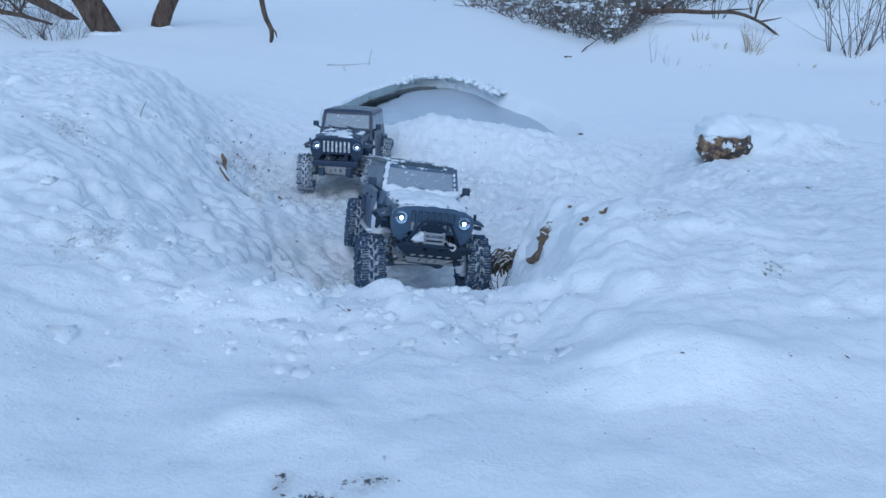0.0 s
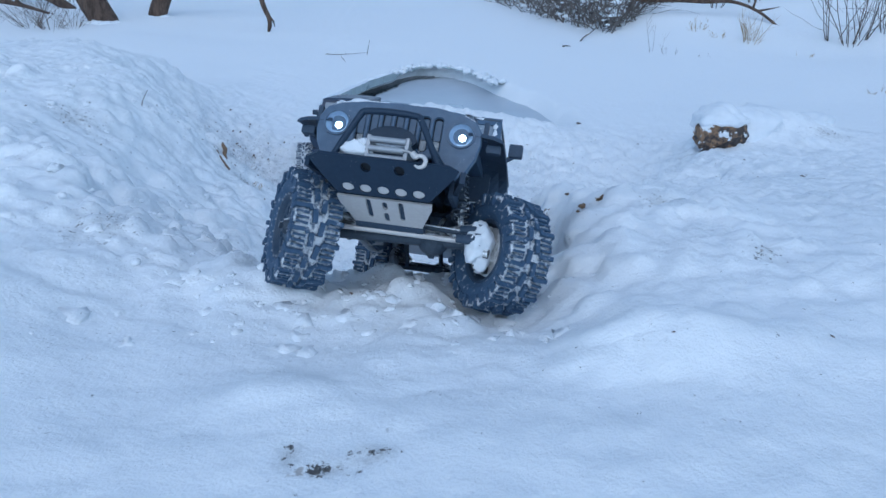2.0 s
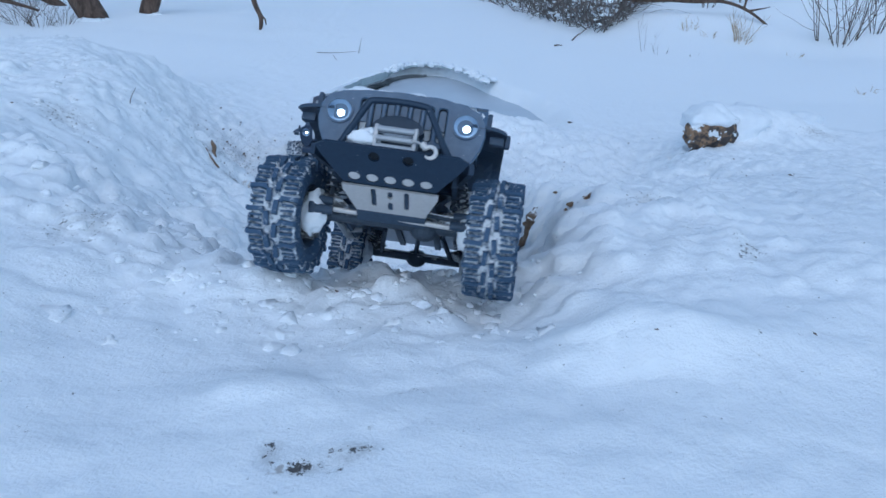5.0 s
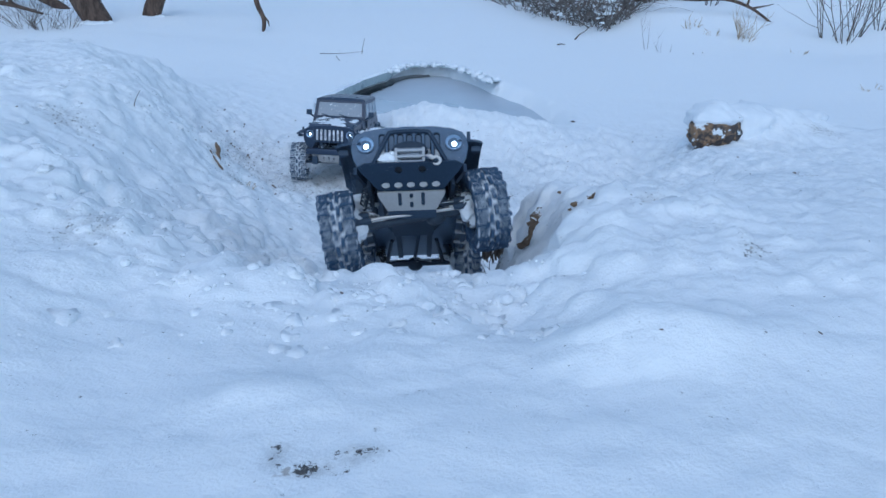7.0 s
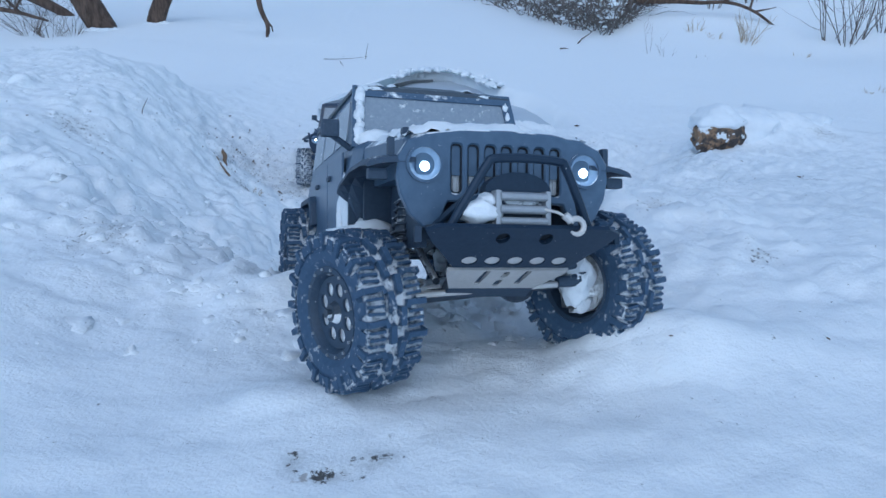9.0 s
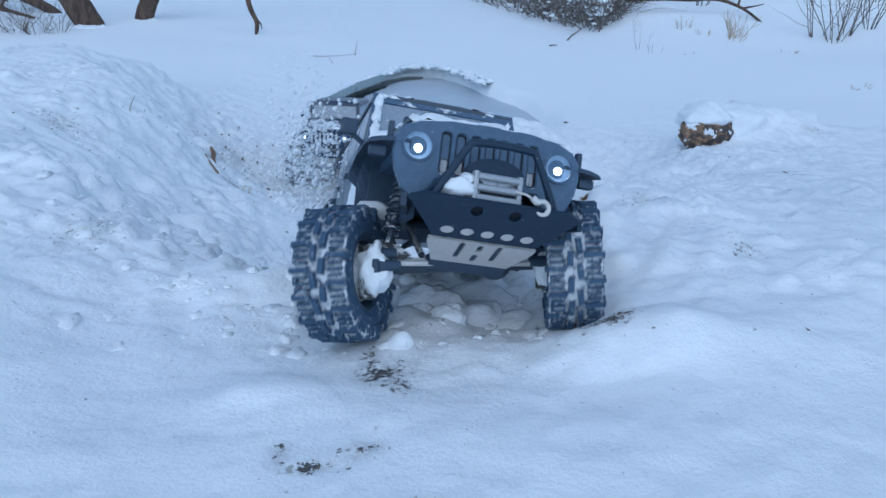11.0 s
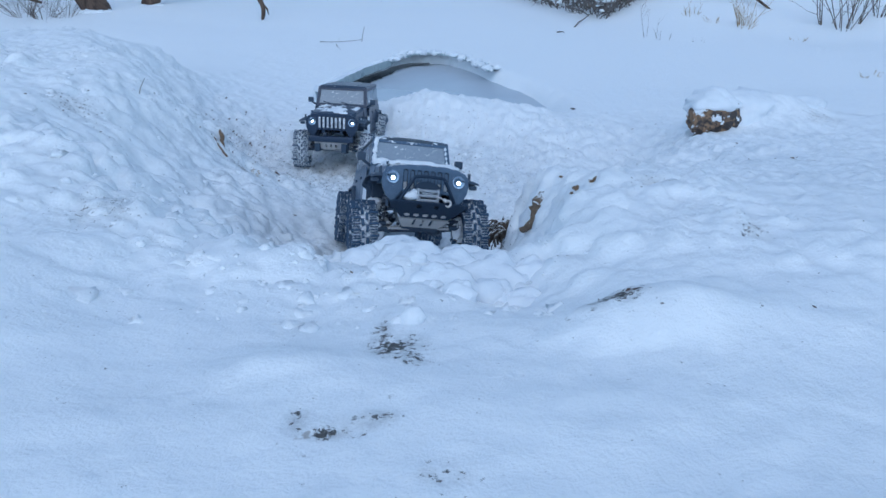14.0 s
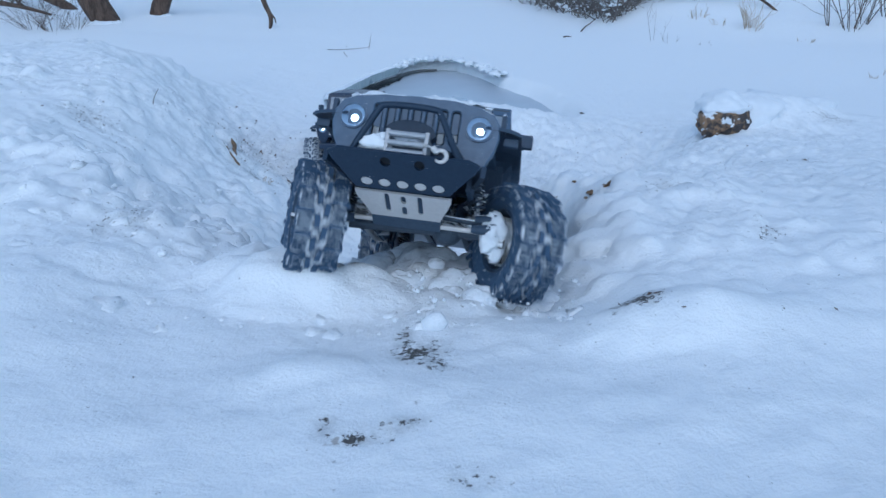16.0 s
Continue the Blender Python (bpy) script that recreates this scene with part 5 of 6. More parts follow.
# ---------------------------------------------------------------- log, roots and small things near the track
def log_stub():
    root = tagged(new("log"), "broken brown log end with a snow cap", "log")
    x, y = 0.755, 1.88
    root.location = (x, y, level(x, y) - 0.019)
    # the lower lump is bark, its colour also darkened for the log's shaded underside
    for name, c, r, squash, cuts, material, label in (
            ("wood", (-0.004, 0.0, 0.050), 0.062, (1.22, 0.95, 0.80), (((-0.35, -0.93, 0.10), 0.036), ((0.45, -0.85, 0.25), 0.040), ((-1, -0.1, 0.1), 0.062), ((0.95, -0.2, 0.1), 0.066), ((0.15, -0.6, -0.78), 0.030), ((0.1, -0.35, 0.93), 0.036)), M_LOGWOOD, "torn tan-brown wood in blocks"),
            ("bark", (0.012, 0.006, 0.030), 0.055, (1.22, 0.95, 0.62), (((-0.2, -0.9, -0.35), 0.034), ((0.5, -0.8, -0.1), 0.040), ((0.0, -0.3, -0.95), 0.024)), M_SHADED_BARK, "dark grey weathered bark with underside shade in its colour")):
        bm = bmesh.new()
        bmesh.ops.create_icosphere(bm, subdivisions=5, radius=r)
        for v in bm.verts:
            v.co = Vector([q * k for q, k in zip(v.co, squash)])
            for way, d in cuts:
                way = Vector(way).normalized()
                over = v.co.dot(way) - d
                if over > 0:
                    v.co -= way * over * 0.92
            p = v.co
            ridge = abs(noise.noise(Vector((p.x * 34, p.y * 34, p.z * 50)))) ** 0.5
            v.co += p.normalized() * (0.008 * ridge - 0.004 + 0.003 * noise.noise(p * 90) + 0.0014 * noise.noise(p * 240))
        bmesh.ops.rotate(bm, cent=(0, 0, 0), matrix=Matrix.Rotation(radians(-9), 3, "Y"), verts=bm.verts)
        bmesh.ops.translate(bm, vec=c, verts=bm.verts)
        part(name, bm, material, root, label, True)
    for k, (x0, z0, dx, dz) in enumerate(((-0.052, 0.020, -0.018, -0.018), (-0.046, 0.016, -0.006, -0.020), (-0.058, 0.012, -0.022, -0.012))):
        bm = bmesh.new()
        tube(bm, [(x0, -0.028, z0), (x0 + 0.6 * dx, -0.034, z0 + 0.5 * dz), (x0 + dx, -0.036, z0 + dz)], [0.0035, 0.0025, 0.0012], 6)
        part("splinter", bm, M_SHADED_BARK, root, "dark splinter at the foot")
    bm = bmesh.new()
    lump(bm, (-0.002, 0.034, 0.080), 0.066, 2, (1.06, 1.0, 0.60), 4, 0.25)
    lump(bm, (0.10, 0.09, 0.040), 0.095, 5, (1.3, 1.0, 0.7), 4, 0.35)
    lump(bm, (0.22, 0.14, 0.01), 0.12, 6, (1.3, 1.0, 0.6), 4, 0.4)
    part("snow_cap", bm, M_LOOSE, root, "rounded cap of snow", True)


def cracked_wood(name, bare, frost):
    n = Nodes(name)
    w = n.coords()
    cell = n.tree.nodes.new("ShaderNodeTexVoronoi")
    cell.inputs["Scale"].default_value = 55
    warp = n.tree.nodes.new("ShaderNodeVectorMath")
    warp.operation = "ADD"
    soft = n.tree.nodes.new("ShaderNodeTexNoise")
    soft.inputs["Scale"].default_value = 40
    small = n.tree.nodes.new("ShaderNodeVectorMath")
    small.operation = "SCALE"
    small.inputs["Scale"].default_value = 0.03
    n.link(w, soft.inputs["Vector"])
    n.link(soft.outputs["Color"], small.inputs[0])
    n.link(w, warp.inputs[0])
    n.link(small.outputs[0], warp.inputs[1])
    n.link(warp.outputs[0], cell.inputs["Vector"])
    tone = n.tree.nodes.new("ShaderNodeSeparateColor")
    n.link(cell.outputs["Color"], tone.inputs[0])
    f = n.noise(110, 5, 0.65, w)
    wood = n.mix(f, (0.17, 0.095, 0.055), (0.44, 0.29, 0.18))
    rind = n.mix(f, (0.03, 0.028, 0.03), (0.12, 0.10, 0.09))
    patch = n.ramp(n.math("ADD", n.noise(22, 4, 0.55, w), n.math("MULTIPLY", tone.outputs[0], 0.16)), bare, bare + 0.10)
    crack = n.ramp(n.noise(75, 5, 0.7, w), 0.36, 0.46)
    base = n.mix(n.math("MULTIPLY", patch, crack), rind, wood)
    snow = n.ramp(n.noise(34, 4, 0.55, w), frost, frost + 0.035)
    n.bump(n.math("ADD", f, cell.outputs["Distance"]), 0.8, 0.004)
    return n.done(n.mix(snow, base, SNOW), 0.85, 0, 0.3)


# bark tone with the shade of the underside mixed in
M_SHADED_BARK = cracked_wood("shaded_bark", 0.66, 0.64)
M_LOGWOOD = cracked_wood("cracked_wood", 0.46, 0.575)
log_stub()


def root_piece(pts, r, label, seed):
    bm = bmesh.new()
    pts = [Vector((x, y, z if z > 0.2 else level(x, y) + z)) for x, y, z in pts]
    path = spline(pts, 5)
    tube(bm, path, [r * (0.75 + 0.5 * math.sin(2.4 * k / len(path))) for k in range(len(path))], 10)
    for v in bm.verts:
        v.co += Vector((noise.noise(v.co * 90 + Vector((seed, 0, 0))), noise.noise(v.co * 90), noise.noise(v.co * 90 + Vector((0, 7, 0))))) * r * 1.1
    return tagged(part("root_stub", bm, M_WOOD if r < 0.01 else M_LOGWOOD, None, smooth=True), label, "root")


def root_end():
    """A gnarled root that comes out of the cut bank and thins downwards."""
    bm = bmesh.new()
    path = spline([(0.014, 0.014, 0.022), (0.003, -0.004, 0.014), (0.0, -0.010, -0.004), (-0.003, -0.011, -0.018), (-0.012, -0.009, -0.032), (-0.024, -0.003, -0.044)], 6)
    n = len(path) - 1
    tube(bm, path, [0.0135 * (1 - 0.60 * (k / n) ** 1.1) for k in range(n + 1)], 18)
    path = spline([(0.010, -0.008, 0.004), (0.020, -0.008, -0.006), (0.026, -0.002, -0.016)], 5)
    tube(bm, path, [0.0055 * (1 - 0.6 * k / (len(path) - 1)) for k in range(len(path))], 10)
    lump(bm, (0.003, -0.007, 0.012), 0.0135, 41, (0.95, 0.8, 1.15), 4, 0.5)
    for v in bm.verts:
        q = Vector((v.co.x * 160, v.co.y * 160, v.co.z * 60))
        v.co += Vector((noise.noise(q), noise.noise(q + Vector((5, 0, 0))), noise.noise(q + Vector((0, 7, 0))))) * 0.0032
    ob = tagged(part("root_stub", bm, M_ROOT, None, smooth=True), "gnarled tan-brown root coming out of the snow bank", "root")
    ob.location = (0.143, 0.938, 0.315)
    ob.scale = (0.92, 0.92, 0.70)


M_ROOT = snowy("weathered_root", (0.045, 0.030, 0.022), (0.29, 0.21, 0.145), 0.9, 0.0, 0.46, 110, 0.35, 120)
root_end()


def root_tuft():
    """Dark matted roots and dead grass that hang out of the foot of the bank."""
    x, y = 0.108, 1.13
    rnd = random.Random(8)
    bm = bmesh.new()
    lump(bm, (0.012, 0.006, 0.018), 0.022, 44, (0.8, 0.7, 1.2), 4, 0.6)
    for k in range(26):
        a, h = rnd.uniform(-0.6, 0.9), rnd.uniform(0.022, 0.048)
        p = Vector((rnd.uniform(-0.006, 0.022), rnd.uniform(-0.010, 0.010), h * 0.6))
        tube(bm, spline([p, p + Vector((-0.008, -0.004 * a, 0.010)), p + Vector((-0.020 - 0.006 * a, -0.008 * a, -0.002)), p + Vector((-0.024, -0.010 * a, -0.020))], 4), 0.0010 + 0.0012 * rnd.random(), 5)
    ob = tagged(part("root_tuft", bm, M_TUFT, None, smooth=True), "dark matted roots and dead grass dusted with snow", "dead grass")
    ob.location = (x, y, max(level(x, y), 0.180))


M_TUFT = snowy("matted_roots", (0.05, 0.046, 0.044), (0.20, 0.155, 0.115), 0.9, 0.0, 0.58, 140, 0.4, 160)
root_tuft()


def fragment(x, y, r, seed):
    bm = bmesh.new()
    lump(bm, (0, 0, 0), r, seed, (1.3, 1, 0.7), 3, 0.6)
    ob = tagged(part("root_fragment", bm, M_WOOD, None, smooth=True), "small brown root fragment on snow", "root")
    ob.location = (x, y, level(x, y) + 0.2 * r)


for x, y, r, k in ((0.196, 0.802, 0.0046, 2), (0.189, 0.806, 0.0030, 3), (0.184, 0.815, 0.0024, 7), (0.176, 0.832, 0.0038, 4), (0.172, 0.836, 0.0022, 8), (0.178, 0.95, 0.0028, 5)):
    fragment(x, y, r, k)
root_piece([(-0.500, 1.60, 0.010), (-0.490, 1.56, 0.006), (-0.478, 1.53, 0.003), (-0.470, 1.50, 0.000)], 0.0032, "reddish root exposed in the bank", 4)
root_piece([(-0.486, 1.50, 0.004), (-0.470, 1.475, 0.004), (-0.452, 1.46, 0.001)], 0.0016, "thin reddish root exposed in the bank", 6)


def rootlets():
    """Short dark root ends hanging out of the dug bank."""
    rnd = random.Random(31)
    for k in range(26):
        x, y = rnd.gauss(-0.455, 0.055), rnd.gauss(1.66, 0.10)
        z = level(x, y)
        bm = bmesh.new()
        a = Vector((0, 0.004, -0.004))
        d = Vector((rnd.uniform(0.1, 0.9), rnd.uniform(-1.0, -0.3), rnd.uniform(-0.9, 0.2))).normalized()
        pts = spline([a, a + d * 0.010, a + d * 0.018 + Vector((rnd.uniform(-1, 1), 0, rnd.uniform(-1.5, 0))) * 0.005, a + d * rnd.uniform(0.022, 0.034) + Vector((0, 0, -0.006))], 3)
        tube(bm, pts, [rnd.uniform(0.0011, 0.0024) * (1 - 0.6 * i / (len(pts) - 1)) for i in range(len(pts))], 5)
        ob = tagged(part("rootlet", bm, M_LEAF, None, smooth=True), "short dark root end hanging from the snowy bank", "root", "root ends in the bank")
        ob.location = (x, y, z)


rootlets()
for k, (x, y, h) in enumerate(((0.118, 1.12, 0.050), (0.104, 1.09, 0.040), (-0.43, 1.47, 0.02))):
    shrub((x, y, level(x, y)), 70 + k, 22 if h > 0.03 else 12, h, 0.9, "dark dead grass tuft in the snow bank", M_STRAW if k == 2 else M_TWIG, 0.0012, (0, -0.6), "grass_tuft")


def litter():
    rnd = random.Random(9)
    spots = [(0.133, 0.416, 0.0034), (0.137, 0.414, 0.0026), (0.264, 0.407, 0.0024), (0.149, 0.389, 0.0018), (-0.078, 0.534, 0.003), (0.12, 0.445, 0.002), (0.44, 2.55, 0.02), (0.50, 2.58, 0.016), (0.3, 2.45, 0.014), (0.1, 2.5, 0.012)]
    for _ in range(110):
        spots.append((rnd.uniform(-0.5, 0.75), rnd.uniform(1.25, 2.3), rnd.uniform(0.002, 0.0055)))
    for _ in range(50):
        spots.append((rnd.gauss(-0.43, 0.05), rnd.gauss(1.64, 0.09), rnd.uniform(0.002, 0.005)))
    for _ in range(40):
        spots.append((rnd.gauss(-0.60, 0.06), rnd.gauss(2.10, 0.2), rnd.uniform(0.003, 0.009)))
    for _ in range(5):
        spots.append((rnd.gauss(-0.6, 0.04), rnd.gauss(1.1, 0.04), rnd.uniform(0.002, 0.0035)))
    for x, y, s in spots:
        bm = bmesh.new()
        vs = [bm.verts.new(Vector(c) * s) for c in ((-1, 0, 0), (-0.2, -0.4, 0.2), (1, 0.1, 0.1), (0.2, 0.4, 0.25), (0, 0, -0.2))]
        for f in ((0, 1, 3), (1, 2, 3), (0, 4, 1), (1, 4, 2), (2, 4, 3), (3, 4, 0)):
            bm.faces.new([vs[i] for i in f])
        ob = tagged(part("bark_chip", bm, M_LEAF, None), "small brown bark chip on snow", "bark chip", "bark chips on the snow")
        ob.matrix_world = pose(x, y, max(level(x, y), -0.017) + s * 0.15, rnd.uniform(-20, 20), rnd.uniform(-20, 20), rnd.uniform(0, 360)) if x > -0.35 else pose(x, y, level(x, y) + s * 0.35, rnd.uniform(20, 60), rnd.uniform(-20, 20), rnd.uniform(55, 125))


litter()


def crumbs():
    """Loose clods of snow thrown about the track."""
    rnd = random.Random(14)
    bm = bmesh.new()
    for k in range(700):
        x = rnd.gauss(-0.05, 0.17)
        y = rnd.uniform(0.6, 2.3) if k % 3 else rnd.gauss(0.75, 0.12)
        r = 0.0015 + 0.006 * rnd.random() ** 5
        if x > 0.10 and y < 1.3:
            continue
        lump(bm, (x, y, level(x, y) + r * 0.25), r, k, (1.1, 1, 0.75), 1, 0.5)
    for k in range(420):
        x, y = rnd.gauss(0.0, 0.13), rnd.uniform(0.43, 0.80)
        r = 0.002 + 0.007 * rnd.random() ** 2.5
        if x > 0.11 or k % 5 > 2:
            continue
        lump(bm, (x, y, level(x, y) - r * 0.45), r, k + 1000, (1.2, 1.1, 0.85), 2, 1.0)
    for k in range(260):
        x, y = rnd.uniform(-0.9, -0.15), rnd.uniform(0.45, 1.5)
        r = 0.002 + 0.009 * rnd.random() ** 3
        lump(bm, (x, y, level(x, y) - r * 0.7), r, k + 2000, (1.2, 1.1, 0.85), 2, 0.9)
    tagged(part("snow_crumbs", bm, M_SNOW, None, smooth=True), "loose crumbs of snow scattered along the track", "snow", kind="stuff")


crumbs()


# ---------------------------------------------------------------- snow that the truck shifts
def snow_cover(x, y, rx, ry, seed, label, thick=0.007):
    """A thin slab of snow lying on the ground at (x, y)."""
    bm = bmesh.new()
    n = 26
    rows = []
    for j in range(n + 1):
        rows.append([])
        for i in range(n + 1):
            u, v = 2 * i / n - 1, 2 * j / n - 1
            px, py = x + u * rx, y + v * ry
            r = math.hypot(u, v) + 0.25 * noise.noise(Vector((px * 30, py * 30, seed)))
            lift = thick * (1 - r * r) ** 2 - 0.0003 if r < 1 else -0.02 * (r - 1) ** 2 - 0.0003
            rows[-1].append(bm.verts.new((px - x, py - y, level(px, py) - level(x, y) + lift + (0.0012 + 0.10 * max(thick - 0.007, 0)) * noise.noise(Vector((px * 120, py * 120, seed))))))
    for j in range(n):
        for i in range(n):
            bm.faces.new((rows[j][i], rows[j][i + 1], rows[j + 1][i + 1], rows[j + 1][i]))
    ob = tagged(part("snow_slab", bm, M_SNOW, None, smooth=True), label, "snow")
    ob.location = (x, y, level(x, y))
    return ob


slab_a = snow_cover(-0.032, 0.408, 0.054, 0.058, 3, "thin slab of snow lying over bare soil")
slab_b = snow_cover(0.128, 0.425, 0.062, 0.040, 5, "thin slab of snow lying over bare soil")


def snow_ball(r, seed):
    bm = bmesh.new()
    lump(bm, (0, 0, 0), r, seed, (1.1, 1, 0.85) if seed < 10 else (1.45, 1.25, 0.62), 3 if seed < 10 else 4, 0.22 if seed < 10 else 0.32)
    return tagged(part("snow_ball", bm, M_LOOSE, None, smooth=True), "rounded lump of snow rolled loose on the slope", "snow lump")


balls = [snow_ball(0.0165, 2), snow_ball(0.0085, 5), snow_ball(0.0075, 7)]


def lip_clods():
    """Crumbs broken off the lip of the slope."""
    rnd = random.Random(77)
    for k in range(16):
        x = rnd.gauss(0.0, 0.055)
        y, r = 0.545 + rnd.gauss(0, 0.018) + 0.10 * abs(x), 0.0022 + 0.0055 * rnd.random() ** 2
        bm = bmesh.new()
        lump(bm, (0, 0, 0), r, 300 + k, (1.3, 1.0, 0.85), 3, 0.4)
        ob = tagged(part("snow_clod", bm, M_LOOSE, None, smooth=True), "small broken clod of snow on the lip of the slope", "snow clod", group="clods on the lip")
        ob.location = (x, y, level(x, y) - 0.10 * r)


lip_clods()


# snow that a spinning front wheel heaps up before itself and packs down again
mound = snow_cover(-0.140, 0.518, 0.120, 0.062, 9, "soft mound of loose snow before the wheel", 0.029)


# clods that the truck pushes up in front of itself
clods_up = [(x, y, r, snow_ball(r, 20 + k)) for k, (x, y, r) in enumerate(((-0.075, 0.605, 0.016), (-0.045, 0.612, 0.022), (-0.012, 0.615, 0.020), (0.020, 0.612, 0.021), (0.046, 0.590, 0.017), (-0.028, 0.575, 0.024), (0.008, 0.565, 0.026), (0.052, 0.550, 0.028), (0.000, 0.525, 0.020), (0.040, 0.515, 0.022), (0.086, 0.560, 0.018), (0.076, 0.510, 0.014), (0.016, 0.492, 0.010), (-0.050, 0.535, 0.012)))]


def snow_spray(seed, count, size):
    """Crumbs of snow thrown up together by a spinning wheel."""
    rnd = random.Random(seed)
    bm = bmesh.new()
    for k in range(count):
        p = (rnd.gauss(0, size[0]), rnd.gauss(0, size[1]), rnd.gauss(0, size[2]))
        lump(bm, p, 0.0005 + 0.0022 * rnd.random() ** 4, k, (1, 1, 1), 1, 0.4)
    return tagged(part("snow_spray", bm, M_LOOSE, None), "spray of snow crumbs thrown up by the wheels", "snow spray", kind="stuff")


sprays = [snow_spray(1, 700, (0.014, 0.03, 0.035)), snow_spray(2, 2200, (0.018, 0.035, 0.034)), snow_spray(3, 900, (0.06, 0.02, 0.012)), snow_spray(4, 200, (0.03, 0.03, 0.03))]


# ---------------------------------------------------------------- what moves
STEER = [(0, 2), (0.5, 0), (1.0, 2), (1.3, 18), (1.5, 29), (2.0, 34), (2.5, 33), (2.75, 16), (3.0, -6), (3.5, -18), (4.0, -22), (4.2, -23), (4.8, -14), (5.3, 6), (6.3, 0), (7.0, 0), (7.3, 12), (7.5, 19), (7.7, 22), (8.0, 19), (8.5, 21), (9.2, 20), (10.0, 0),
         (10.8, -18), (11.0, -31), (11.3, -22), (11.6, -12), (12.0, 6), (12.5, 8), (13.0, 8), (13.3, 2), (14.0, 0), (15.0, 0), (15.5, 0), (15.8, 14), (16.0, 24)]
# the other front wheel turns by its own linkage
STEER_RIGHT = [(0, 2), (0.5, 5), (1.0, 8), (1.3, 20), (1.5, 29), (2.0, 37), (2.5, 34), (2.75, 18), (3.0, 4), (3.5, -14), (4.0, -23), (4.2, -24), (4.8, -12), (5.3, 6), (6.3, 0), (7.0, 5), (7.3, 18), (7.5, 25), (7.7, 28), (8.0, 24), (8.5, 23), (9.2, 22), (10.0, 0),
               (10.8, -14), (11.0, -20), (11.3, -16), (11.6, -6), (12.0, 12), (12.5, 18), (13.0, 20), (13.3, 4), (14.0, 0), (15.0, 0), (15.5, 5), (15.8, 20), (16.0, 30)]
# degrees of wheel turn beyond rolling, by seconds: the tyres slip where the truck climbs
SLIP = [(0, 0), (0.4, 40), (1.0, 300), (1.6, 620), (2.0, 640), (4.2, 640), (6.4, 640), (7.0, 940), (8.0, 1450), (8.7, 1800), (9.6, 1900), (10.6, 2250), (11.2, 2500), (11.5, 2540), (12.6, 2540), (15.2, 2540), (16.0, 2950)]

# the front axle's lean under the body
LEAN = [(0, -5), (0.5, -7), (1.0, -7), (1.5, -5), (2.0, -2), (2.5, -2.3), (3.0, -2.9), (3.5, -1.9), (4.2, -0.9), (4.8, 0), (5.5, -2), (6.3, -4), (7.0, -8), (7.5, -2.4), (8.0, -5.4), (8.7, -5), (10.8, -9), (11.5, -8.3), (12.0, -8.1), (12.5, -9.3), (13.0, -8.2), (13.5, 0), (14.0, -5), (15.5, -4), (16.0, -1.6)]
DROP = [(0, 0), (1.5, 0), (2.0, 0.0026), (3.5, 0.004), (4.2, 0.0025), (4.9, 0), (8.5, 0), (11.0, -0.003), (12.5, -0.004), (13.0, -0.001), (16, 0)]
SHIFT = [(0, 0), (1.0, 0.002), (1.5, 0.008), (2.5, 0.0065), (3.0, 0.002), (3.5, 0.0035), (4.2, 0.002), (4.9, 0), (7.0, 0.001), (7.5, 0.003), (8.5, 0.001), (11.0, 0.001), (12.0, 0.0055), (12.5, 0.007), (13.0, 0.003), (13.5, 0), (15.5, 0), (16, 0.005)]
KINGPIN = 0.068


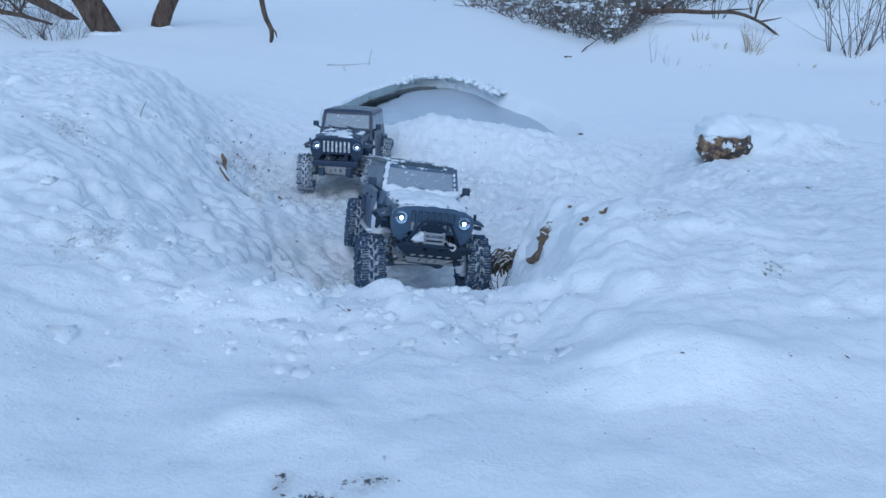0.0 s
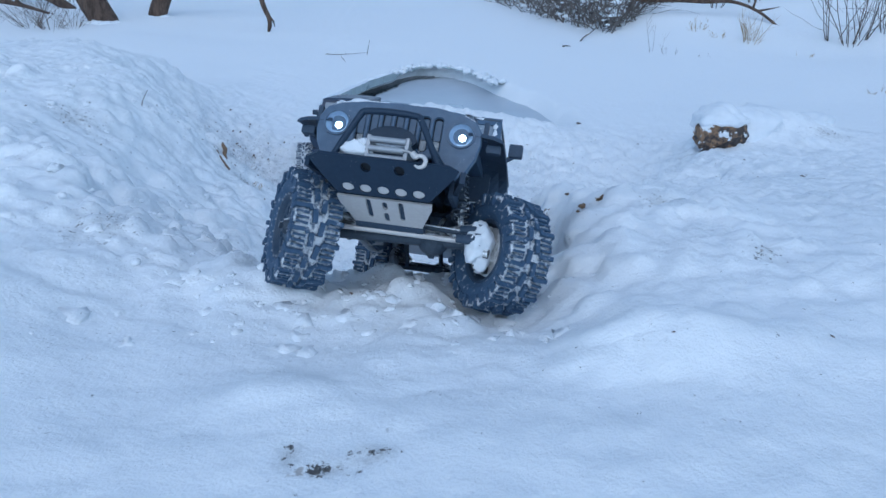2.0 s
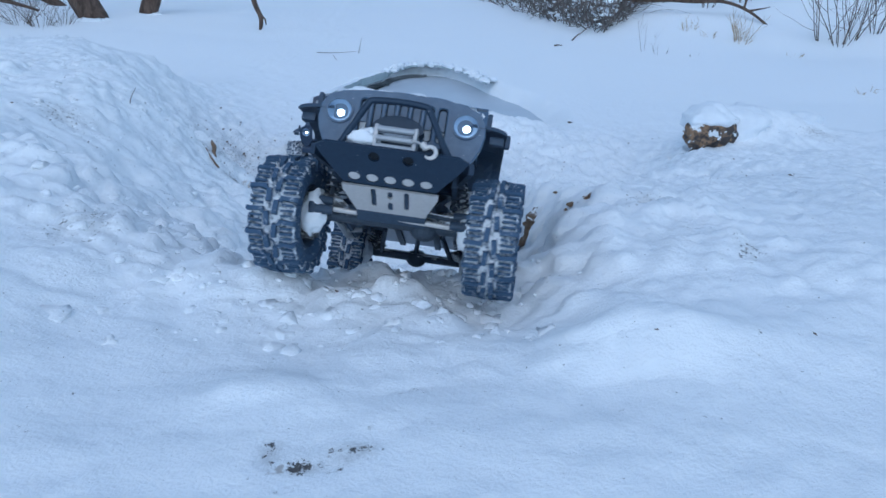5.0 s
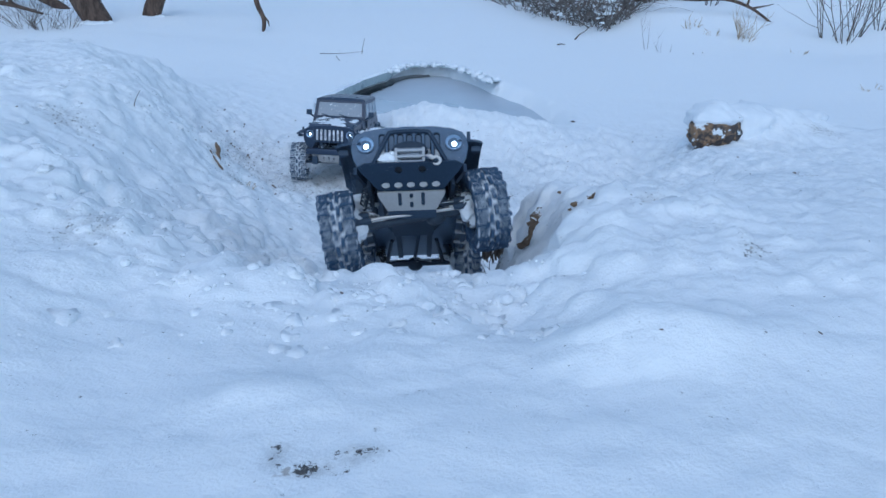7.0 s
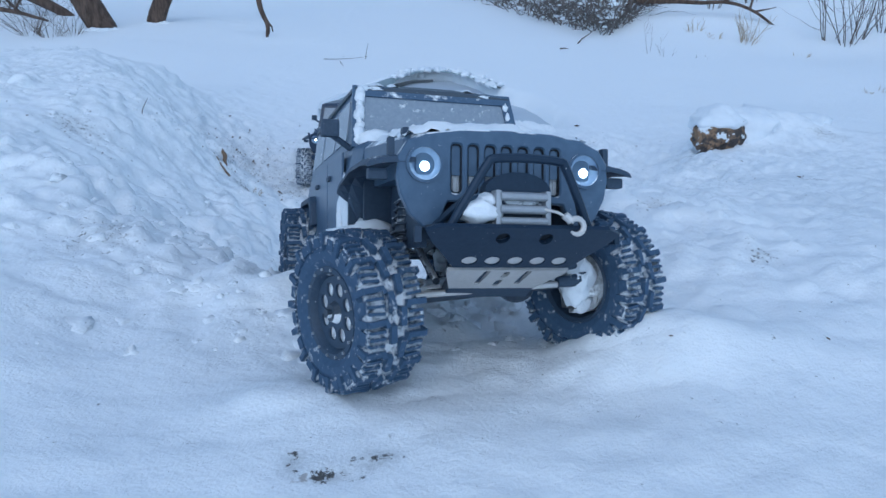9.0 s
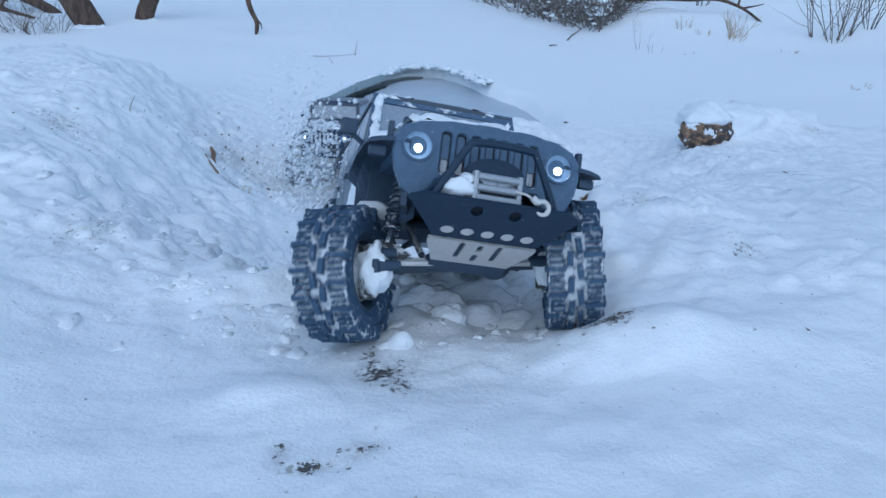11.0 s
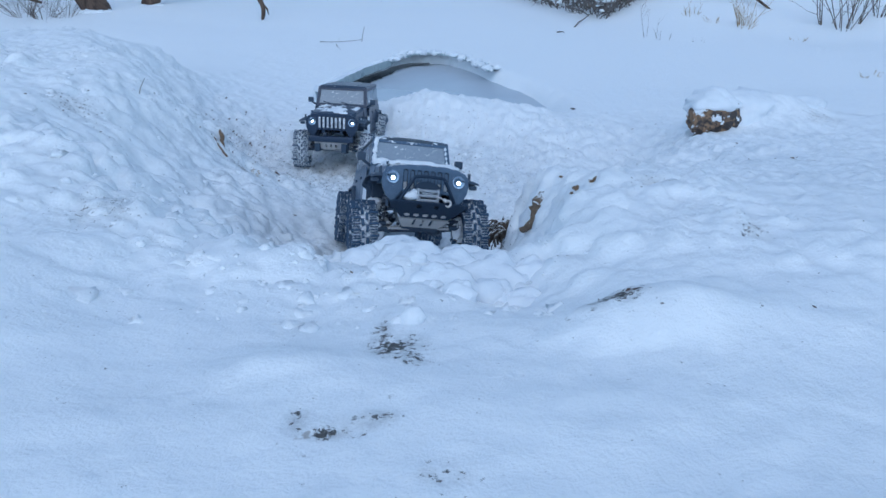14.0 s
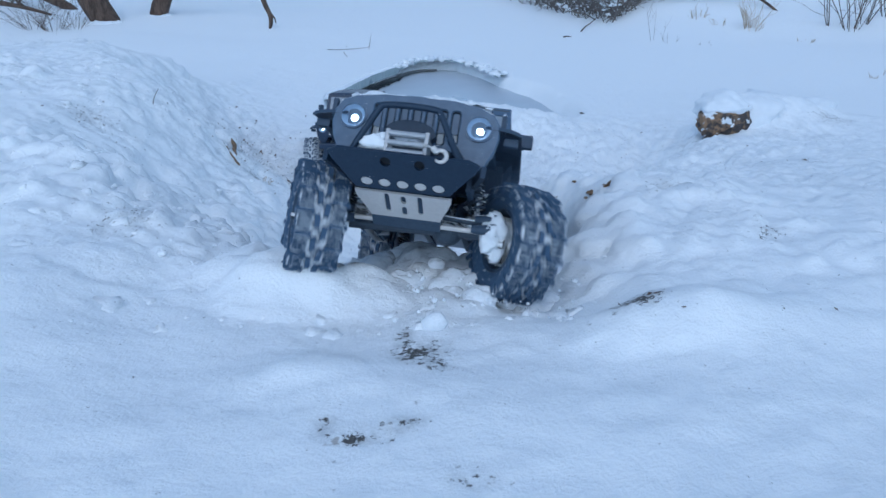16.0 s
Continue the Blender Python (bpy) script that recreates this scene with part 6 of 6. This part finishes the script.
def motions():
    walk(front_truck, [(t, pose(*row)) for t, *row in CRAWLER_ROWS])
    times = [k / 10 for k in range(161)]
    rows = np.array(CRAWLER_ROWS)
    y, z = np.interp(times, rows[:, 0], rows[:, 2]), np.interp(times, rows[:, 0], rows[:, 3])
    steps = np.hypot(np.diff(y), np.diff(z)) * np.sign(-np.diff(y))
    rolled = np.degrees(np.concatenate([[0], np.cumsum(steps)]) / TYRE_R)
    slip = np.interp(times, *np.array(SLIP).T)
    turns = [0.0]
    for d in np.diff(rolled + slip):
        turns.append(turns[-1] + float(np.clip(d, -75, 75)))
    steer = np.interp(times, *np.array(STEER).T)
    lean = np.interp(times, *np.array(LEAN).T)
    drop = np.interp(times, *np.array(DROP).T)
    shift = np.interp(times, *np.array(SHIFT).T)
    steer_right = np.interp(times, *np.array(STEER_RIGHT).T)
    walk(front_axles[0], [(t, pose(e, 0.045, -0.081 - d, 0, a, 0)) for t, a, d, e in zip(times, lean, drop, shift)])
    for k, ob in enumerate(front_wheels):
        x, y, z, turn = HUBS[k]
        side, front = (1 if turn == 0 else -1), k < 2
        rows = []
        for t, a, s, l, d, e in zip(times, turns, steer if side < 0 else steer_right, lean, drop, shift):
            hub = pose(e if front else 0, y, z - (d if front else 0), 0, l if front else 0, 0) @ pose(side * KINGPIN, 0, 0, 0, 0, s if front else 0) @ pose(x - side * KINGPIN, 0, 0, 0, 0, turn)
            rows.append((t, hub @ pose(0, 0, 0, side * a)))
        walk(ob, rows)

    # snow pushed aside
    x, y, z = slab_a.location
    walk(slab_a, [(0, pose(x, y, z)), (9.2, pose(x, y, z)), (9.7, pose(x - 0.012, y, z - 0.008, 0, 2, 4)), (10.3, pose(x - 0.02, y, z - 0.04, 0, 3, 6)), (16, pose(x - 0.02, y, z - 0.04, 0, 3, 6))])
    x, y, z = slab_b.location
    walk(slab_b, [(0, pose(x, y, z)), (9.2, pose(x, y, z)), (9.7, pose(x + 0.012, y, z - 0.008, 0, -2, -4)), (10.3, pose(x + 0.02, y, z - 0.04, 0, -3, -6)), (16, pose(x + 0.02, y, z - 0.04, 0, -3, -6))])
    for ob, r, a, b in zip(balls, (0.0165, 0.0085, 0.0075), ((0.03, 0.72), (-0.03, 0.60), (0.04, 0.63)), ((0.040, 0.520), (-0.021, 0.437), (-0.02, 0.56))):
        low, end = level(*a) - 1.6 * r, level(*b) + 0.35 * r
        walk(ob, [(0, pose(*a, low)), (9.0, pose(*a, low)), (9.8, pose((a[0] + b[0]) / 2, (a[1] + b[1]) / 2, (low + end) / 2 + 0.02, 50)), (10.4, pose(*b, end, 110)), (16, pose(*b, end, 110))])
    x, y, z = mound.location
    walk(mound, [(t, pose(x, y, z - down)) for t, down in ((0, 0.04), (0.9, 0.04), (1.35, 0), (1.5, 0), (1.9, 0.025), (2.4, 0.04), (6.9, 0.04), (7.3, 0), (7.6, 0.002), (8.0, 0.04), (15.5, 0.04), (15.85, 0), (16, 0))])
    for x, y, r, ob in clods_up:
        low, end = level(x, y) - 1.7 * r, level(x, y) - 0.26 * r
        walk(ob, [(0, pose(x, y - 0.01, low)), (9.0, pose(x, y - 0.01, low)), (9.7, pose(x, y - 0.004, (low + end) / 2, 20)), (10.4, pose(x, y, end, 40)), (16, pose(x, y, end, 40))])
    for ob, rows in zip(sprays, (
            [(0, -0.10, 0.62, 0.25), (7.9, -0.10, 0.60, 0.27), (8.2, -0.11, 0.58, 0.42), (8.5, -0.13, 0.60, 0.47), (8.8, -0.15, 0.66, 0.43), (9.2, -0.17, 0.72, 0.24), (16, -0.17, 0.72, 0.24)],
            [(0, -0.08, 0.62, 0.20), (10.3, -0.08, 0.62, 0.22), (10.6, -0.085, 0.60, 0.46), (10.8, -0.085, 0.62, 0.53), (11.0, -0.12, 0.68, 0.50), (11.3, -0.15, 0.75, 0.38), (11.6, -0.16, 0.78, 0.16), (16, -0.16, 0.78, 0.16)],
            [(0, -0.03, 0.56, 0.30), (15.5, -0.03, 0.56, 0.31), (15.8, -0.03, 0.53, 0.39), (16, -0.03, 0.50, 0.405)],
            [(0, -0.04, 0.70, 0.22), (12.7, -0.04, 0.70, 0.24), (13.0, -0.05, 0.66, 0.36), (13.3, -0.06, 0.70, 0.36), (13.7, -0.06, 0.74, 0.20), (16, -0.06, 0.74, 0.20)])):
        walk(ob, [(t, pose(x, y, z)) for t, x, y, z in rows])


motions()
